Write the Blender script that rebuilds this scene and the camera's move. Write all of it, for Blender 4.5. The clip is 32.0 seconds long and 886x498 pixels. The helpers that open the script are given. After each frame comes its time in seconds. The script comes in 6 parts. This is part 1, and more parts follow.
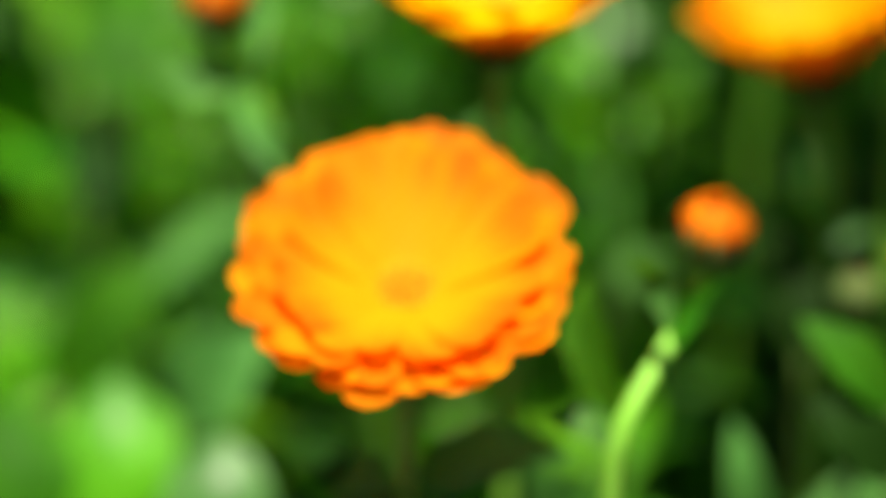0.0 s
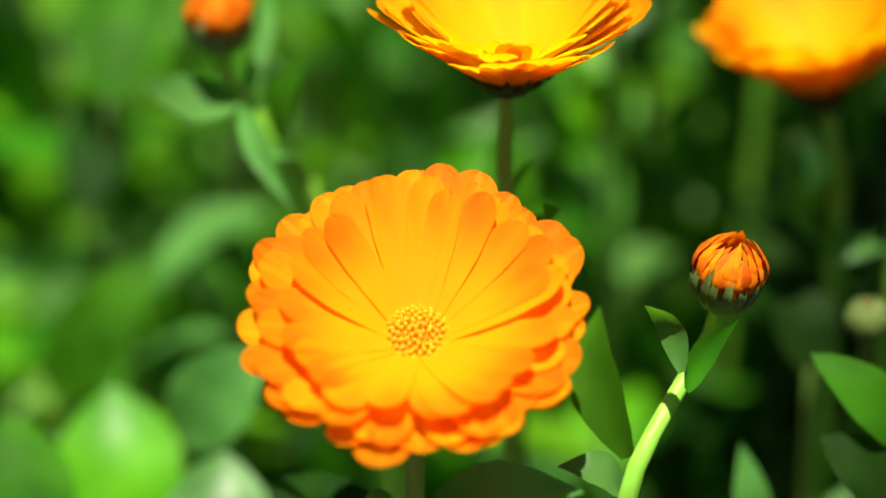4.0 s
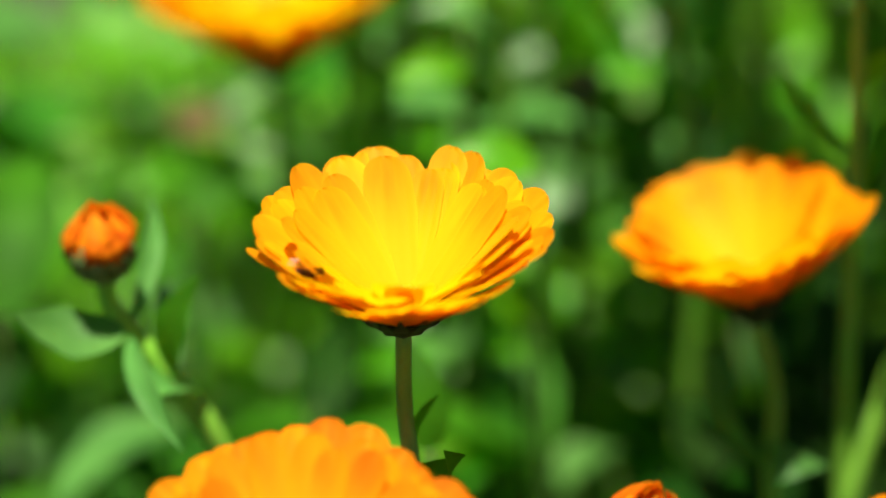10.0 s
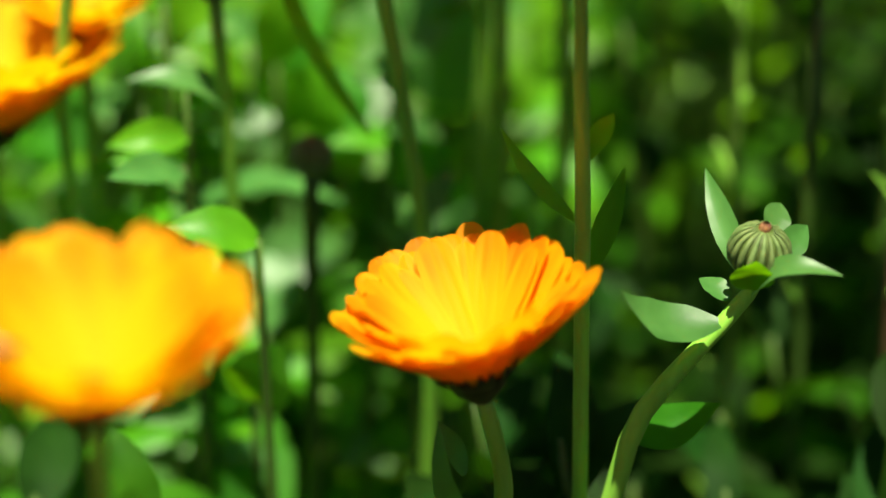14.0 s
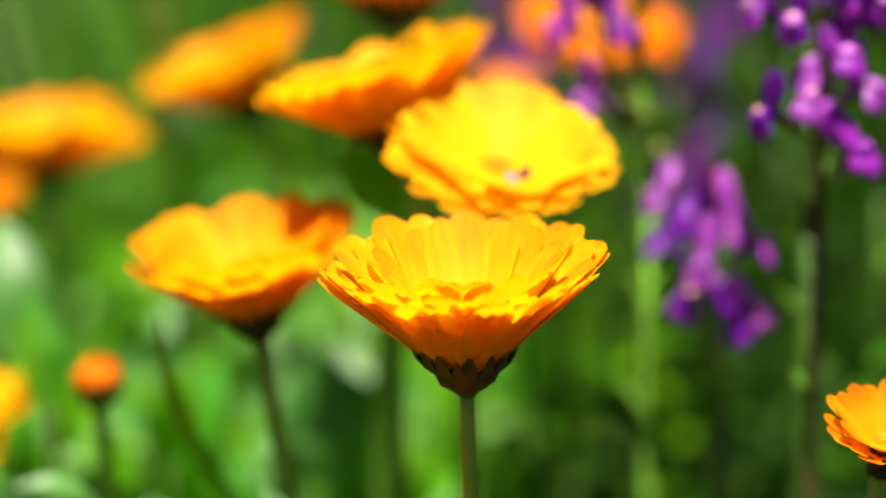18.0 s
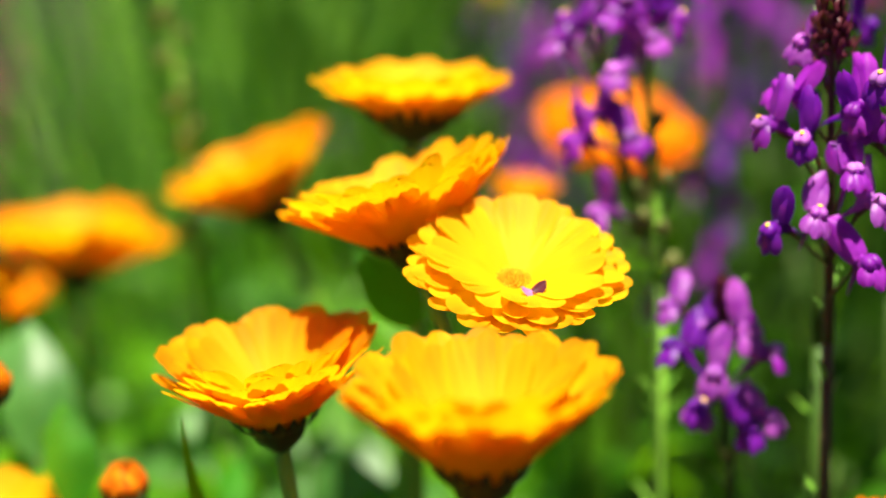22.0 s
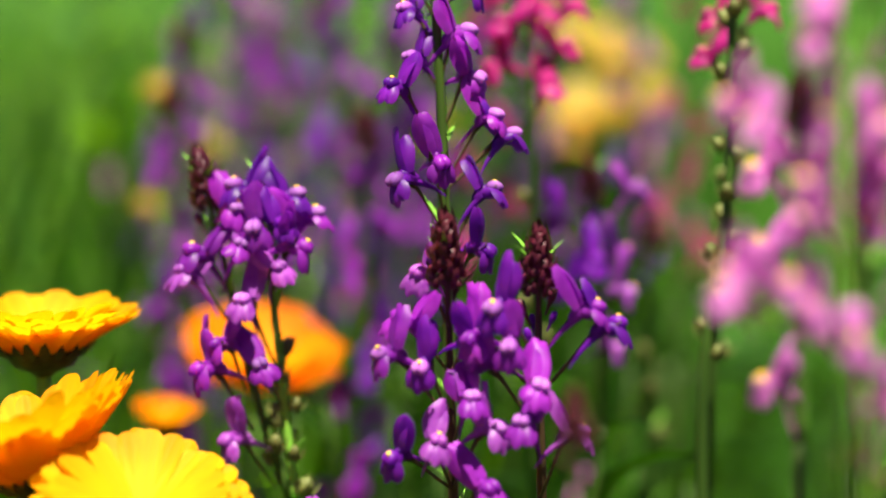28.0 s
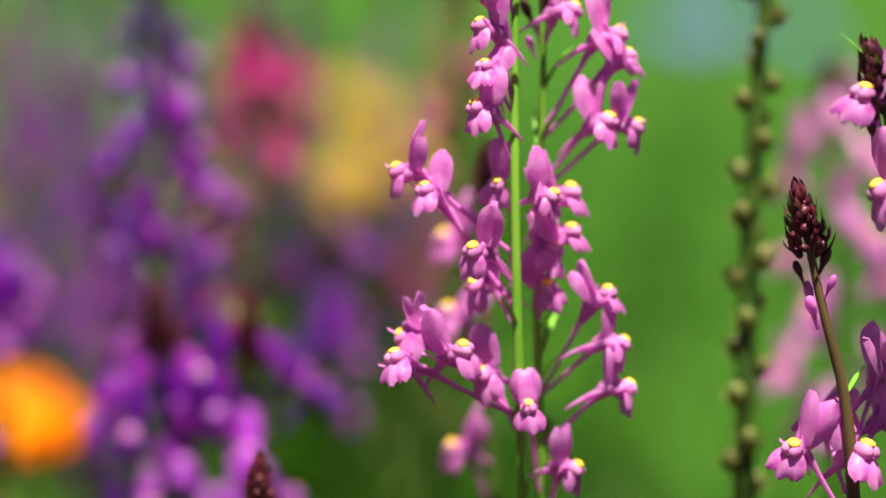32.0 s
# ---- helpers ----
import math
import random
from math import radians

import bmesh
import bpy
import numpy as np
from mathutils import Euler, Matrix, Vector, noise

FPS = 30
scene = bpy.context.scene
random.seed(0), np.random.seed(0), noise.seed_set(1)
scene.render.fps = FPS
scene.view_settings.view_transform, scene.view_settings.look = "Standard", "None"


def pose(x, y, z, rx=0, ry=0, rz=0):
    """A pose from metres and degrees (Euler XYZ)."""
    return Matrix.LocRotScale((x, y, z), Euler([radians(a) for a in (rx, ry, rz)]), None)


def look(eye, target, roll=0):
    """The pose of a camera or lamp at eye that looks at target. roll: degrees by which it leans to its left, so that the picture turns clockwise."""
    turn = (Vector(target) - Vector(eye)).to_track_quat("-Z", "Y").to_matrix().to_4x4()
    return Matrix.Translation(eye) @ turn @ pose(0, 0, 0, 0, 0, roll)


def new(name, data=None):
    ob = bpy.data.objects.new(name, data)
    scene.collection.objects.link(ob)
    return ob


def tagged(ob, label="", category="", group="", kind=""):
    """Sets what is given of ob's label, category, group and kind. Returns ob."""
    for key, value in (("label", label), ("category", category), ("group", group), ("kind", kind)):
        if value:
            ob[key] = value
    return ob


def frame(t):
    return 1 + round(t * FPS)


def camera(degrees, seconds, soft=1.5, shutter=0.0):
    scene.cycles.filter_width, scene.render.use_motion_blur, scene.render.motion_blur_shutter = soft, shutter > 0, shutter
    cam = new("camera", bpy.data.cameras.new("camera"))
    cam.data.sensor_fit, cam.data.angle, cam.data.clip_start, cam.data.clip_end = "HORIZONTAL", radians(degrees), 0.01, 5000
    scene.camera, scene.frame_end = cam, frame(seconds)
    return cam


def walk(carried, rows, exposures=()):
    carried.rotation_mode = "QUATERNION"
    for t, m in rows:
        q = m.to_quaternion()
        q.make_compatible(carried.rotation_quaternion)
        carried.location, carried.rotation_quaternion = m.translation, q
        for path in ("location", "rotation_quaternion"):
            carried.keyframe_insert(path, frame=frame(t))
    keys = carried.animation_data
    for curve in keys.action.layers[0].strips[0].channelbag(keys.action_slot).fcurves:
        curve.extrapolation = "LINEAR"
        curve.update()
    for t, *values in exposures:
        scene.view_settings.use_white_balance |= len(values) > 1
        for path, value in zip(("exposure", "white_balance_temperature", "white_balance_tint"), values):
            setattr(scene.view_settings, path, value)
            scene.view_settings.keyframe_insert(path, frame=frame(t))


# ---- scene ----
cam = camera(20, 32.0)
walk(cam, [
    (0.0, look((0.0000, 0.0000, 0.5500), (0.0000, 0.5527, 0.3166), 0.08)),
    (0.5, look((-0.0014, 0.0022, 0.5536), (0.0006, 0.5517, 0.3127), -0.02)),
    (1.0, look((-0.0027, 0.0044, 0.5572), (0.0025, 0.5520, 0.3120), 0.07)),
    (1.5, look((-0.0040, 0.0066, 0.5607), (0.0010, 0.5522, 0.3111), 0.28)),
    (2.0, look((-0.0053, 0.0089, 0.5640), (-0.0013, 0.5516, 0.3081), 0.35)),
    (2.5, look((-0.0064, 0.0113, 0.5672), (-0.0013, 0.5523, 0.3077), 0.41)),
    (4.5, look((-0.0072, 0.0253, 0.5762), (0.0001, 0.5688, 0.3220), 0.67)),
    (5.0, look((-0.0053, 0.0317, 0.5784), (0.0046, 0.5831, 0.3419), 0.77)),
    (5.5, look((-0.0032, 0.0383, 0.5803), (0.0086, 0.5910, 0.3472), 0.78)),
    (6.0, look((-0.0012, 0.0445, 0.5818), (0.0091, 0.6012, 0.3584), 0.81)),
    (6.5, look((0.0005, 0.0496, 0.5824), (0.0139, 0.6060, 0.3583), 0.53)),
    (7.0, look((0.0022, 0.0538, 0.5826), (0.0138, 0.6082, 0.3535), 0.25)),
    (7.5, look((0.0039, 0.0574, 0.5828), (0.0140, 0.6115, 0.3528), 0.08)),
    (8.0, look((0.0061, 0.0607, 0.5833), (0.0208, 0.6136, 0.3507), -0.02)),
    (8.5, look((0.0076, 0.0635, 0.5838), (0.0247, 0.6158, 0.3500), -0.34)),
    (9.0, look((0.0086, 0.0655, 0.5841), (0.0229, 0.6171, 0.3485), -0.58)),
    (9.5, look((0.0098, 0.0669, 0.5842), (0.0204, 0.6188, 0.3492), -0.64)),
    (10.0, look((0.0119, 0.0679, 0.5839), (0.0213, 0.6195, 0.3481), -0.79)),
    (10.5, look((0.0153, 0.0688, 0.5833), (0.0326, 0.6186, 0.3436), -0.88)),
    (11.0, look((0.0193, 0.0698, 0.5823), (0.0482, 0.6211, 0.3471), -0.88)),
    (11.5, look((0.0230, 0.0710, 0.5808), (0.0624, 0.6232, 0.3495), -0.83)),
    (12.0, look((0.0261, 0.0729, 0.5791), (0.0766, 0.6257, 0.3513), -0.68)),
    (12.5, look((0.0282, 0.0760, 0.5778), (0.0873, 0.6281, 0.3504), -0.58)),
    (13.0, look((0.0295, 0.0804, 0.5770), (0.0914, 0.6320, 0.3494), -0.40)),
    (13.5, look((0.0305, 0.0854, 0.5769), (0.0897, 0.6379, 0.3506), -0.02)),
    (14.0, look((0.0314, 0.0908, 0.5778), (0.0893, 0.6449, 0.3549), 0.15)),
    (14.5, look((0.0326, 0.0964, 0.5794), (0.0913, 0.6565, 0.3723), 0.17)),
    (15.0, look((0.0343, 0.1016, 0.5815), (0.1090, 0.6673, 0.3959), 0.21)),
    (15.5, look((0.0364, 0.1062, 0.5839), (0.1144, 0.6769, 0.4157), 0.14)),
    (17.5, look((0.0450, 0.1133, 0.5944), (0.1203, 0.6875, 0.4376), -0.08)),
    (18.0, look((0.0452, 0.1136, 0.5964), (0.1203, 0.6886, 0.4422), 0.01)),
    (18.5, look((0.0451, 0.1137, 0.5984), (0.1186, 0.6897, 0.4476), -0.04)),
    (19.0, look((0.0451, 0.1132, 0.6005), (0.1163, 0.6910, 0.4555), -0.03)),
    (19.5, look((0.0454, 0.1119, 0.6025), (0.1183, 0.6913, 0.4646), 0.13)),
    (20.0, look((0.0459, 0.1101, 0.6043), (0.1194, 0.6898, 0.4682), 0.17)),
    (20.5, look((0.0462, 0.1079, 0.6060), (0.1196, 0.6875, 0.4693), 0.19)),
    (21.0, look((0.0461, 0.1056, 0.6074), (0.1154, 0.6847, 0.4665), 0.03)),
    (21.5, look((0.0458, 0.1033, 0.6086), (0.1154, 0.6829, 0.4699), -0.07)),
    (22.0, look((0.0454, 0.1009, 0.6098), (0.1149, 0.6806, 0.4719), -0.14)),
    (22.5, look((0.0449, 0.0986, 0.6108), (0.1148, 0.6791, 0.4762), -0.22)),
    (23.0, look((0.0445, 0.0966, 0.6117), (0.1148, 0.6779, 0.4805), -0.17)),
    (23.5, look((0.0441, 0.0949, 0.6124), (0.1108, 0.6776, 0.4855), -0.00)),
    (24.0, look((0.0439, 0.0935, 0.6131), (0.1094, 0.6770, 0.4897), 0.15)),
    (24.5, look((0.0442, 0.0923, 0.6138), (0.1113, 0.6763, 0.4935), 0.11)),
    (26.5, look((0.0583, 0.0928, 0.6198), (0.1481, 0.6768, 0.5152), -0.07)),
    (27.0, look((0.0605, 0.0929, 0.6212), (0.1719, 0.6738, 0.5207), -0.12)),
    (27.5, look((0.0623, 0.0929, 0.6225), (0.1987, 0.6692, 0.5257), -0.10)),
    (28.0, look((0.0640, 0.0926, 0.6236), (0.2043, 0.6680, 0.5276), -0.19)),
    (28.5, look((0.0663, 0.0910, 0.6243), (0.2104, 0.6652, 0.5271), 0.09)),
    (29.0, look((0.0699, 0.0880, 0.6249), (0.2150, 0.6615, 0.5247), 0.13)),
    (29.5, look((0.0742, 0.0844, 0.6254), (0.2236, 0.6576, 0.5298), 0.22)),
    (30.0, look((0.0783, 0.0817, 0.6259), (0.2399, 0.6518, 0.5321), 0.09)),
    (30.5, look((0.0817, 0.0804, 0.6264), (0.2537, 0.6484, 0.5379), 0.26)),
    (31.0, look((0.0841, 0.0805, 0.6263), (0.2595, 0.6480, 0.5413), 0.30)),
    (31.5, look((0.0871, 0.0804, 0.6260), (0.2654, 0.6471, 0.5419), 0.18)),
    (32.0, look((0.0908, 0.0797, 0.6255), (0.2705, 0.6463, 0.5443), 0.17)),
], [(0.0, 1.16), (13.0, 1.24), (18.0, 1.38), (24.0, 1.36), (28.0, 1.32), (32.0, 1.20)])
# a long lens, wide open; it is focused by hand on one flower after another
cam.data.dof.use_dof = True
cam.data.dof.aperture_fstop = 4.5
focus_mark = new("focus_mark")
cam.data.dof.focus_object = focus_mark

# ---- light ----
SUN_DIR = Vector((-0.03, -0.25, 0.965)).normalized()
world = bpy.data.worlds.new("sky")
scene.world = world
world.use_nodes = True
wn = world.node_tree.nodes
sky = wn.new("ShaderNodeTexSky")
sky.sky_type = "NISHITA"
sky.sun_disc = False
sky.sun_elevation = math.asin(SUN_DIR.z)
sky.sun_rotation = math.atan2(SUN_DIR.x, SUN_DIR.y)
wn["Background"].inputs["Strength"].default_value = 0.018
world.node_tree.links.new(sky.outputs[0], wn["Background"].inputs["Color"])
sun = new("sun", bpy.data.lights.new("sun", "SUN"))
sun.data.energy = 5.0
sun.data.angle = radians(0.5)
sun.data.color = (1.0, 0.94, 0.74)
sun.matrix_world = look(SUN_DIR * 10, (0, 0, 0))


# ---- materials ----
def mat_base(name):
    m = bpy.data.materials.new(name)
    m.use_nodes = True
    n, l = m.node_tree.nodes, m.node_tree.links
    return m, n, l, n["Principled BSDF"], n["Material Output"]


def mottled(n, l, dark, light, scale, detail=4.0, coord="Object", stretch=(1, 1, 1), rand=0.0, island=0.0):
    """A colour that wanders between two at the given scale, with each object shifted by chance."""
    tc = n.new("ShaderNodeTexCoord")
    mp = n.new("ShaderNodeMapping")
    mp.inputs["Scale"].default_value = stretch
    l.new(tc.outputs[coord], mp.inputs["Vector"])
    nz = n.new("ShaderNodeTexNoise")
    nz.inputs["Scale"].default_value = scale
    nz.inputs["Detail"].default_value = detail
    l.new(mp.outputs[0], nz.inputs["Vector"])
    ramp = n.new("ShaderNodeMapRange")
    ramp.inputs[1].default_value, ramp.inputs[2].default_value = 0.3, 0.7
    l.new(nz.outputs["Fac"], ramp.inputs[0])
    mix = n.new("ShaderNodeMix")
    mix.data_type = "RGBA"
    mix.inputs["A"].default_value, mix.inputs["B"].default_value = (*dark, 1), (*light, 1)
    l.new(ramp.outputs[0], mix.inputs["Factor"])
    out = mix.outputs["Result"]
    if rand:
        oi = n.new("ShaderNodeObjectInfo")
        hs = n.new("ShaderNodeHueSaturation")
        m1 = n.new("ShaderNodeMapRange")
        m1.inputs[3].default_value, m1.inputs[4].default_value = 1 - rand, 1 + rand
        l.new(oi.outputs["Random"], m1.inputs[0])
        l.new(m1.outputs[0], hs.inputs["Value"])
        m2 = n.new("ShaderNodeMapRange")
        m2.inputs[3].default_value, m2.inputs[4].default_value = 0.5 - rand * 0.05, 0.5 + rand * 0.05
        l.new(oi.outputs["Random"], m2.inputs[0])
        l.new(m2.outputs[0], hs.inputs["Hue"])
        l.new(out, hs.inputs["Color"])
        out = hs.outputs["Color"]
    if island:
        ge = n.new("ShaderNodeNewGeometry")
        hv = n.new("ShaderNodeHueSaturation")
        m3 = n.new("ShaderNodeMapRange")
        m3.inputs[3].default_value, m3.inputs[4].default_value = 1 - island, 1 + island
        l.new(ge.outputs["Random Per Island"], m3.inputs[0])
        l.new(m3.outputs[0], hv.inputs["Value"])
        l.new(out, hv.inputs["Color"])
        out = hv.outputs["Color"]
    return out, nz


def thin_mat(name, dark, light, scale, through_col, through_amt, rough=0.5, rand=0.1, stretch=(1, 1, 1), bump=0.3, ribs=0.0, spec=0.4, foot=None, island=0.0):
    """A petal or leaf: a coloured face that lets light through."""
    m, n, l, bsdf, out = mat_base(name)
    col, nz = mottled(n, l, dark, light, scale, stretch=stretch, rand=rand, island=island)
    if foot:
        # rays are yellower towards their foot and along the middle
        gc = n.new("ShaderNodeTexCoord")
        sx = n.new("ShaderNodeSeparateXYZ")
        l.new(gc.outputs["Generated"], sx.inputs[0])
        mr = n.new("ShaderNodeMapRange")
        mr.interpolation_type = "SMOOTHSTEP"
        mr.inputs[1].default_value, mr.inputs[2].default_value = 0.95, 0.35
        l.new(sx.outputs["X"], mr.inputs[0])
        fm = n.new("ShaderNodeMix")
        fm.data_type = "RGBA"
        fm.inputs["B"].default_value = (*foot, 1)
        l.new(mr.outputs[0], fm.inputs["Factor"])
        l.new(col, fm.inputs["A"])
        col = fm.outputs["Result"]
    l.new(col, bsdf.inputs["Base Color"])
    bsdf.inputs["Roughness"].default_value = rough
    bsdf.inputs["Specular IOR Level"].default_value = spec
    tr = n.new("ShaderNodeBsdfTranslucent")
    mul = n.new("ShaderNodeMix")
    mul.data_type, mul.blend_type = "RGBA", "MULTIPLY"
    mul.inputs["Factor"].default_value = 0.35
    mul.inputs["A"].default_value = (*through_col, 1)
    l.new(col, mul.inputs["B"])
    l.new(mul.outputs["Result"], tr.inputs["Color"])
    mix = n.new("ShaderNodeMixShader")
    mix.inputs[0].default_value = through_amt
    l.new(bsdf.outputs[0], mix.inputs[1])
    l.new(tr.outputs[0], mix.inputs[2])
    l.new(mix.outputs[0], out.inputs["Surface"])
    b = n.new("ShaderNodeBump")
    b.inputs["Strength"].default_value = bump
    b.inputs["Distance"].default_value = 0.0006
    height = nz.outputs["Fac"]
    if ribs:
        tc = n.new("ShaderNodeTexCoord")
        wv = n.new("ShaderNodeTexWave")
        wv.bands_direction = "Y"
        wv.inputs["Scale"].default_value = ribs
        wv.inputs["Distortion"].default_value = 0.6
        l.new(tc.outputs["Object"], wv.inputs["Vector"])
        height = wv.outputs["Fac"]
    l.new(height, b.inputs["Height"])
    l.new(b.outputs[0], bsdf.inputs["Normal"])
    return m


def solid_mat(name, dark, light, scale, rough=0.6, rand=0.08, stretch=(1, 1, 1), bump=0.4, dist=0.0006, spec=0.4, sss=0.0):
    m, n, l, bsdf, out = mat_base(name)
    col, nz = mottled(n, l, dark, light, scale, stretch=stretch, rand=rand)
    l.new(col, bsdf.inputs["Base Color"])
    bsdf.inputs["Roughness"].default_value = rough
    bsdf.inputs["Specular IOR Level"].default_value = spec
    b = n.new("ShaderNodeBump")
    b.inputs["Strength"].default_value = bump
    b.inputs["Distance"].default_value = dist
    l.new(nz.outputs["Fac"], b.inputs["Height"])
    l.new(b.outputs[0], bsdf.inputs["Normal"])
    return m


PETAL_ORANGE = thin_mat("petal_orange", (0.82, 0.19, 0.002), (0.93, 0.33, 0.004), 60, (1.0, 0.52, 0.004), 0.58, 0.55, 0.20, (1, 8, 1), 0.12, 140, 0.14, foot=(0.94, 0.47, 0.004))
PETAL_DEEP = thin_mat("petal_deep_orange", (0.62, 0.11, 0.003), (0.90, 0.27, 0.005), 300, (0.95, 0.30, 0.003), 0.32, 0.6, 0.2, (1, 1, 1), 0.3, 0, 0.12)
PETAL_AMBER = thin_mat("petal_amber", (0.84, 0.28, 0.002), (0.93, 0.46, 0.005), 60, (1.0, 0.70, 0.004), 0.58, 0.55, 0.16, (1, 8, 1), 0.12, 140, 0.14, foot=(0.93, 0.56, 0.005))
PETAL_GOLD = thin_mat("petal_gold", (0.84, 0.33, 0.003), (0.90, 0.52, 0.006), 60, (0.94, 0.74, 0.004), 0.58, 0.55, 0.16, (1, 8, 1), 0.12, 140, 0.14, foot=(0.90, 0.60, 0.007))
PETAL_FAR = thin_mat("petal_yellow", (0.46, 0.32, 0.03), (0.60, 0.45, 0.08), 40, (0.7, 0.5, 0.05), 0.40)
DISC = solid_mat("flower_disc", (0.78, 0.24, 0.004), (0.92, 0.46, 0.008), 900, 0.8, 0.05, bump=1.0, spec=0.2)
CALYX = solid_mat("calyx_green", (0.035, 0.042, 0.010), (0.085, 0.13, 0.022), 300, 0.6, 0.15, spec=0.25)
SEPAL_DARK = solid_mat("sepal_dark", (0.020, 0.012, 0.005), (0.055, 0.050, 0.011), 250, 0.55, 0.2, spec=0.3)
BUD_TIP = solid_mat("bud_tip_mauve", (0.20, 0.06, 0.06), (0.42, 0.24, 0.08), 500, 0.6, 0.1, spec=0.2)
BUD_GREEN = solid_mat("bud_olive_green", (0.07, 0.12, 0.028), (0.19, 0.27, 0.085), 350, 0.6, 0.12, spec=0.3)
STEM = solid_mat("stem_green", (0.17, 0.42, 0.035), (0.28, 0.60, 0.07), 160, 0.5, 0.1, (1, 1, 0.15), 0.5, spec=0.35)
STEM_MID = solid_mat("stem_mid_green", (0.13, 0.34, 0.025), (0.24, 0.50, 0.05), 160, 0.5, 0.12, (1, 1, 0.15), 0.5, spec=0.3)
# dark stem green, deepened further to hold the shade among the leaves
STEM_DARK_SHADED = solid_mat("stem_dark_shaded_green", (0.028, 0.068, 0.008), (0.07, 0.135, 0.018), 160, 0.5, 0.15, (1, 1, 0.15), 0.5, spec=0.3)
LEAF = thin_mat("leaf_green", (0.018, 0.088, 0.004), (0.054, 0.22, 0.009), 55, (0.38, 0.90, 0.006), 0.50, 0.55, 0.25, bump=0.5, spec=0.10)
# a lighter copy of the leaf green with sunlight put into its colour
LEAF_SUNLIT = thin_mat("leaf_sunlit_green", (0.056, 0.21, 0.004), (0.14, 0.42, 0.010), 55, (0.48, 0.96, 0.006), 0.50, 0.42, 0.25, bump=0.5, spec=0.3)
LEAF_GREY = thin_mat("leaf_grey_green", (0.04, 0.135, 0.024), (0.10, 0.27, 0.055), 55, (0.22, 0.62, 0.02), 0.36, 0.42, 0.15, bump=0.5, spec=0.4)
# a copy of the leaf green with the bed's deep shade in its colour
LEAF_SHADED = thin_mat("leaf_shaded_green", (0.005, 0.022, 0.002), (0.013, 0.048, 0.005), 55, (0.05, 0.18, 0.003), 0.28, 0.6, 0.3, bump=0.5, spec=0.06)
GRASS = thin_mat("grass_green", (0.014, 0.055, 0.005), (0.038, 0.120, 0.010), 30, (0.16, 0.40, 0.010), 0.34, 0.6, 0.2, spec=0.1, island=0.6)
LAWN_BLADE = thin_mat("lawn_blade_green", (0.022, 0.080, 0.006), (0.050, 0.15, 0.014), 30, (0.18, 0.45, 0.014), 0.40, 0.6, 0.2, spec=0.1, island=0.4)
VIOLET = thin_mat("corolla_violet", (0.10, 0.005, 0.27), (0.27, 0.018, 0.51), 160, (0.50, 0.03, 0.92), 0.50, 0.42, 0.25, (1, 1, 1), 0.3)
PURPLE = thin_mat("corolla_purple", (0.22, 0.008, 0.36), (0.46, 0.045, 0.62), 160, (0.70, 0.05, 0.92), 0.48, 0.42, 0.25, (1, 1, 1), 0.3)
LILAC = thin_mat("corolla_lilac", (0.28, 0.025, 0.42), (0.54, 0.14, 0.66), 220, (0.70, 0.14, 0.84), 0.45, 0.42, 0.2, (1, 1, 1), 0.3)
PINK = thin_mat("corolla_pink", (0.66, 0.12, 0.60), (0.92, 0.42, 0.88), 260, (1.0, 0.36, 0.94), 0.48, 0.42, 0.15, (1, 1, 1), 0.3)
MAGENTA = thin_mat("corolla_magenta", (0.50, 0.010, 0.20), (0.70, 0.035, 0.36), 160, (0.86, 0.03, 0.4), 0.45, 0.45, 0.18, (1, 1, 1), 0.3)
# paler than the corolla, partly with the sun's highlight on the hump painted in
PALATE_PALE = thin_mat("palate_lilac", (0.30, 0.035, 0.48), (0.58, 0.20, 0.72), 220, (0.65, 0.2, 0.82), 0.35, 0.5, 0.4, spec=0.2)
PALATE_PINK = thin_mat("palate_pink", (0.68, 0.15, 0.58), (0.88, 0.40, 0.80), 220, (0.92, 0.4, 0.86), 0.40, 0.5, 0.12, spec=0.2)
PALATE_YELLOW = solid_mat("palate_yellow", (0.84, 0.34, 0.02), (0.92, 0.66, 0.10), 300, 0.5, 0.1)
MAROON = solid_mat("bud_maroon", (0.035, 0.003, 0.011), (0.12, 0.014, 0.034), 300, 0.45, 0.2, spec=0.4)
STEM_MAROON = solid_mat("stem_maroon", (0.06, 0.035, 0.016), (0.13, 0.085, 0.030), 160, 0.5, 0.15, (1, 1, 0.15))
CAPSULE = solid_mat("capsule_green", (0.08, 0.10, 0.020), (0.20, 0.20, 0.055), 300, 0.55, 0.25)
SOIL = solid_mat("soil", (0.008, 0.006, 0.004), (0.034, 0.025, 0.015), 14, 0.95, 0, bump=1.0, dist=0.02, spec=0.1)
PATH_GREY = solid_mat("path_concrete", (0.035, 0.030, 0.027), (0.070, 0.061, 0.055), 5, 0.9, 0, bump=0.5, dist=0.004, spec=0.15)
BODY_DARK = solid_mat("insect_dark_red", (0.022, 0.007, 0.007), (0.085, 0.018, 0.016), 900, 0.3, 0)
WING = thin_mat("insect_wing", (0.60, 0.58, 0.62), (0.80, 0.78, 0.82), 400, (0.8, 0.8, 0.85), 0.5, 0.2, 0)
WING.node_tree.nodes["Principled BSDF"].inputs["Alpha"].default_value = 0.35
BLUE = thin_mat("petal_blue", (0.10, 0.16, 0.55), (0.20, 0.30, 0.72), 60, (0.25, 0.35, 0.9), 0.4)


# ---- building helpers ----
def mesh_from(name, verts, faces, smooth=True):
    me = bpy.data.meshes.new(name)
    me.from_pydata([tuple(v) for v in verts], [], faces)
    if smooth:
        me.polygons.foreach_set("use_smooth", [True] * len(me.polygons))
    me.update()
    return me


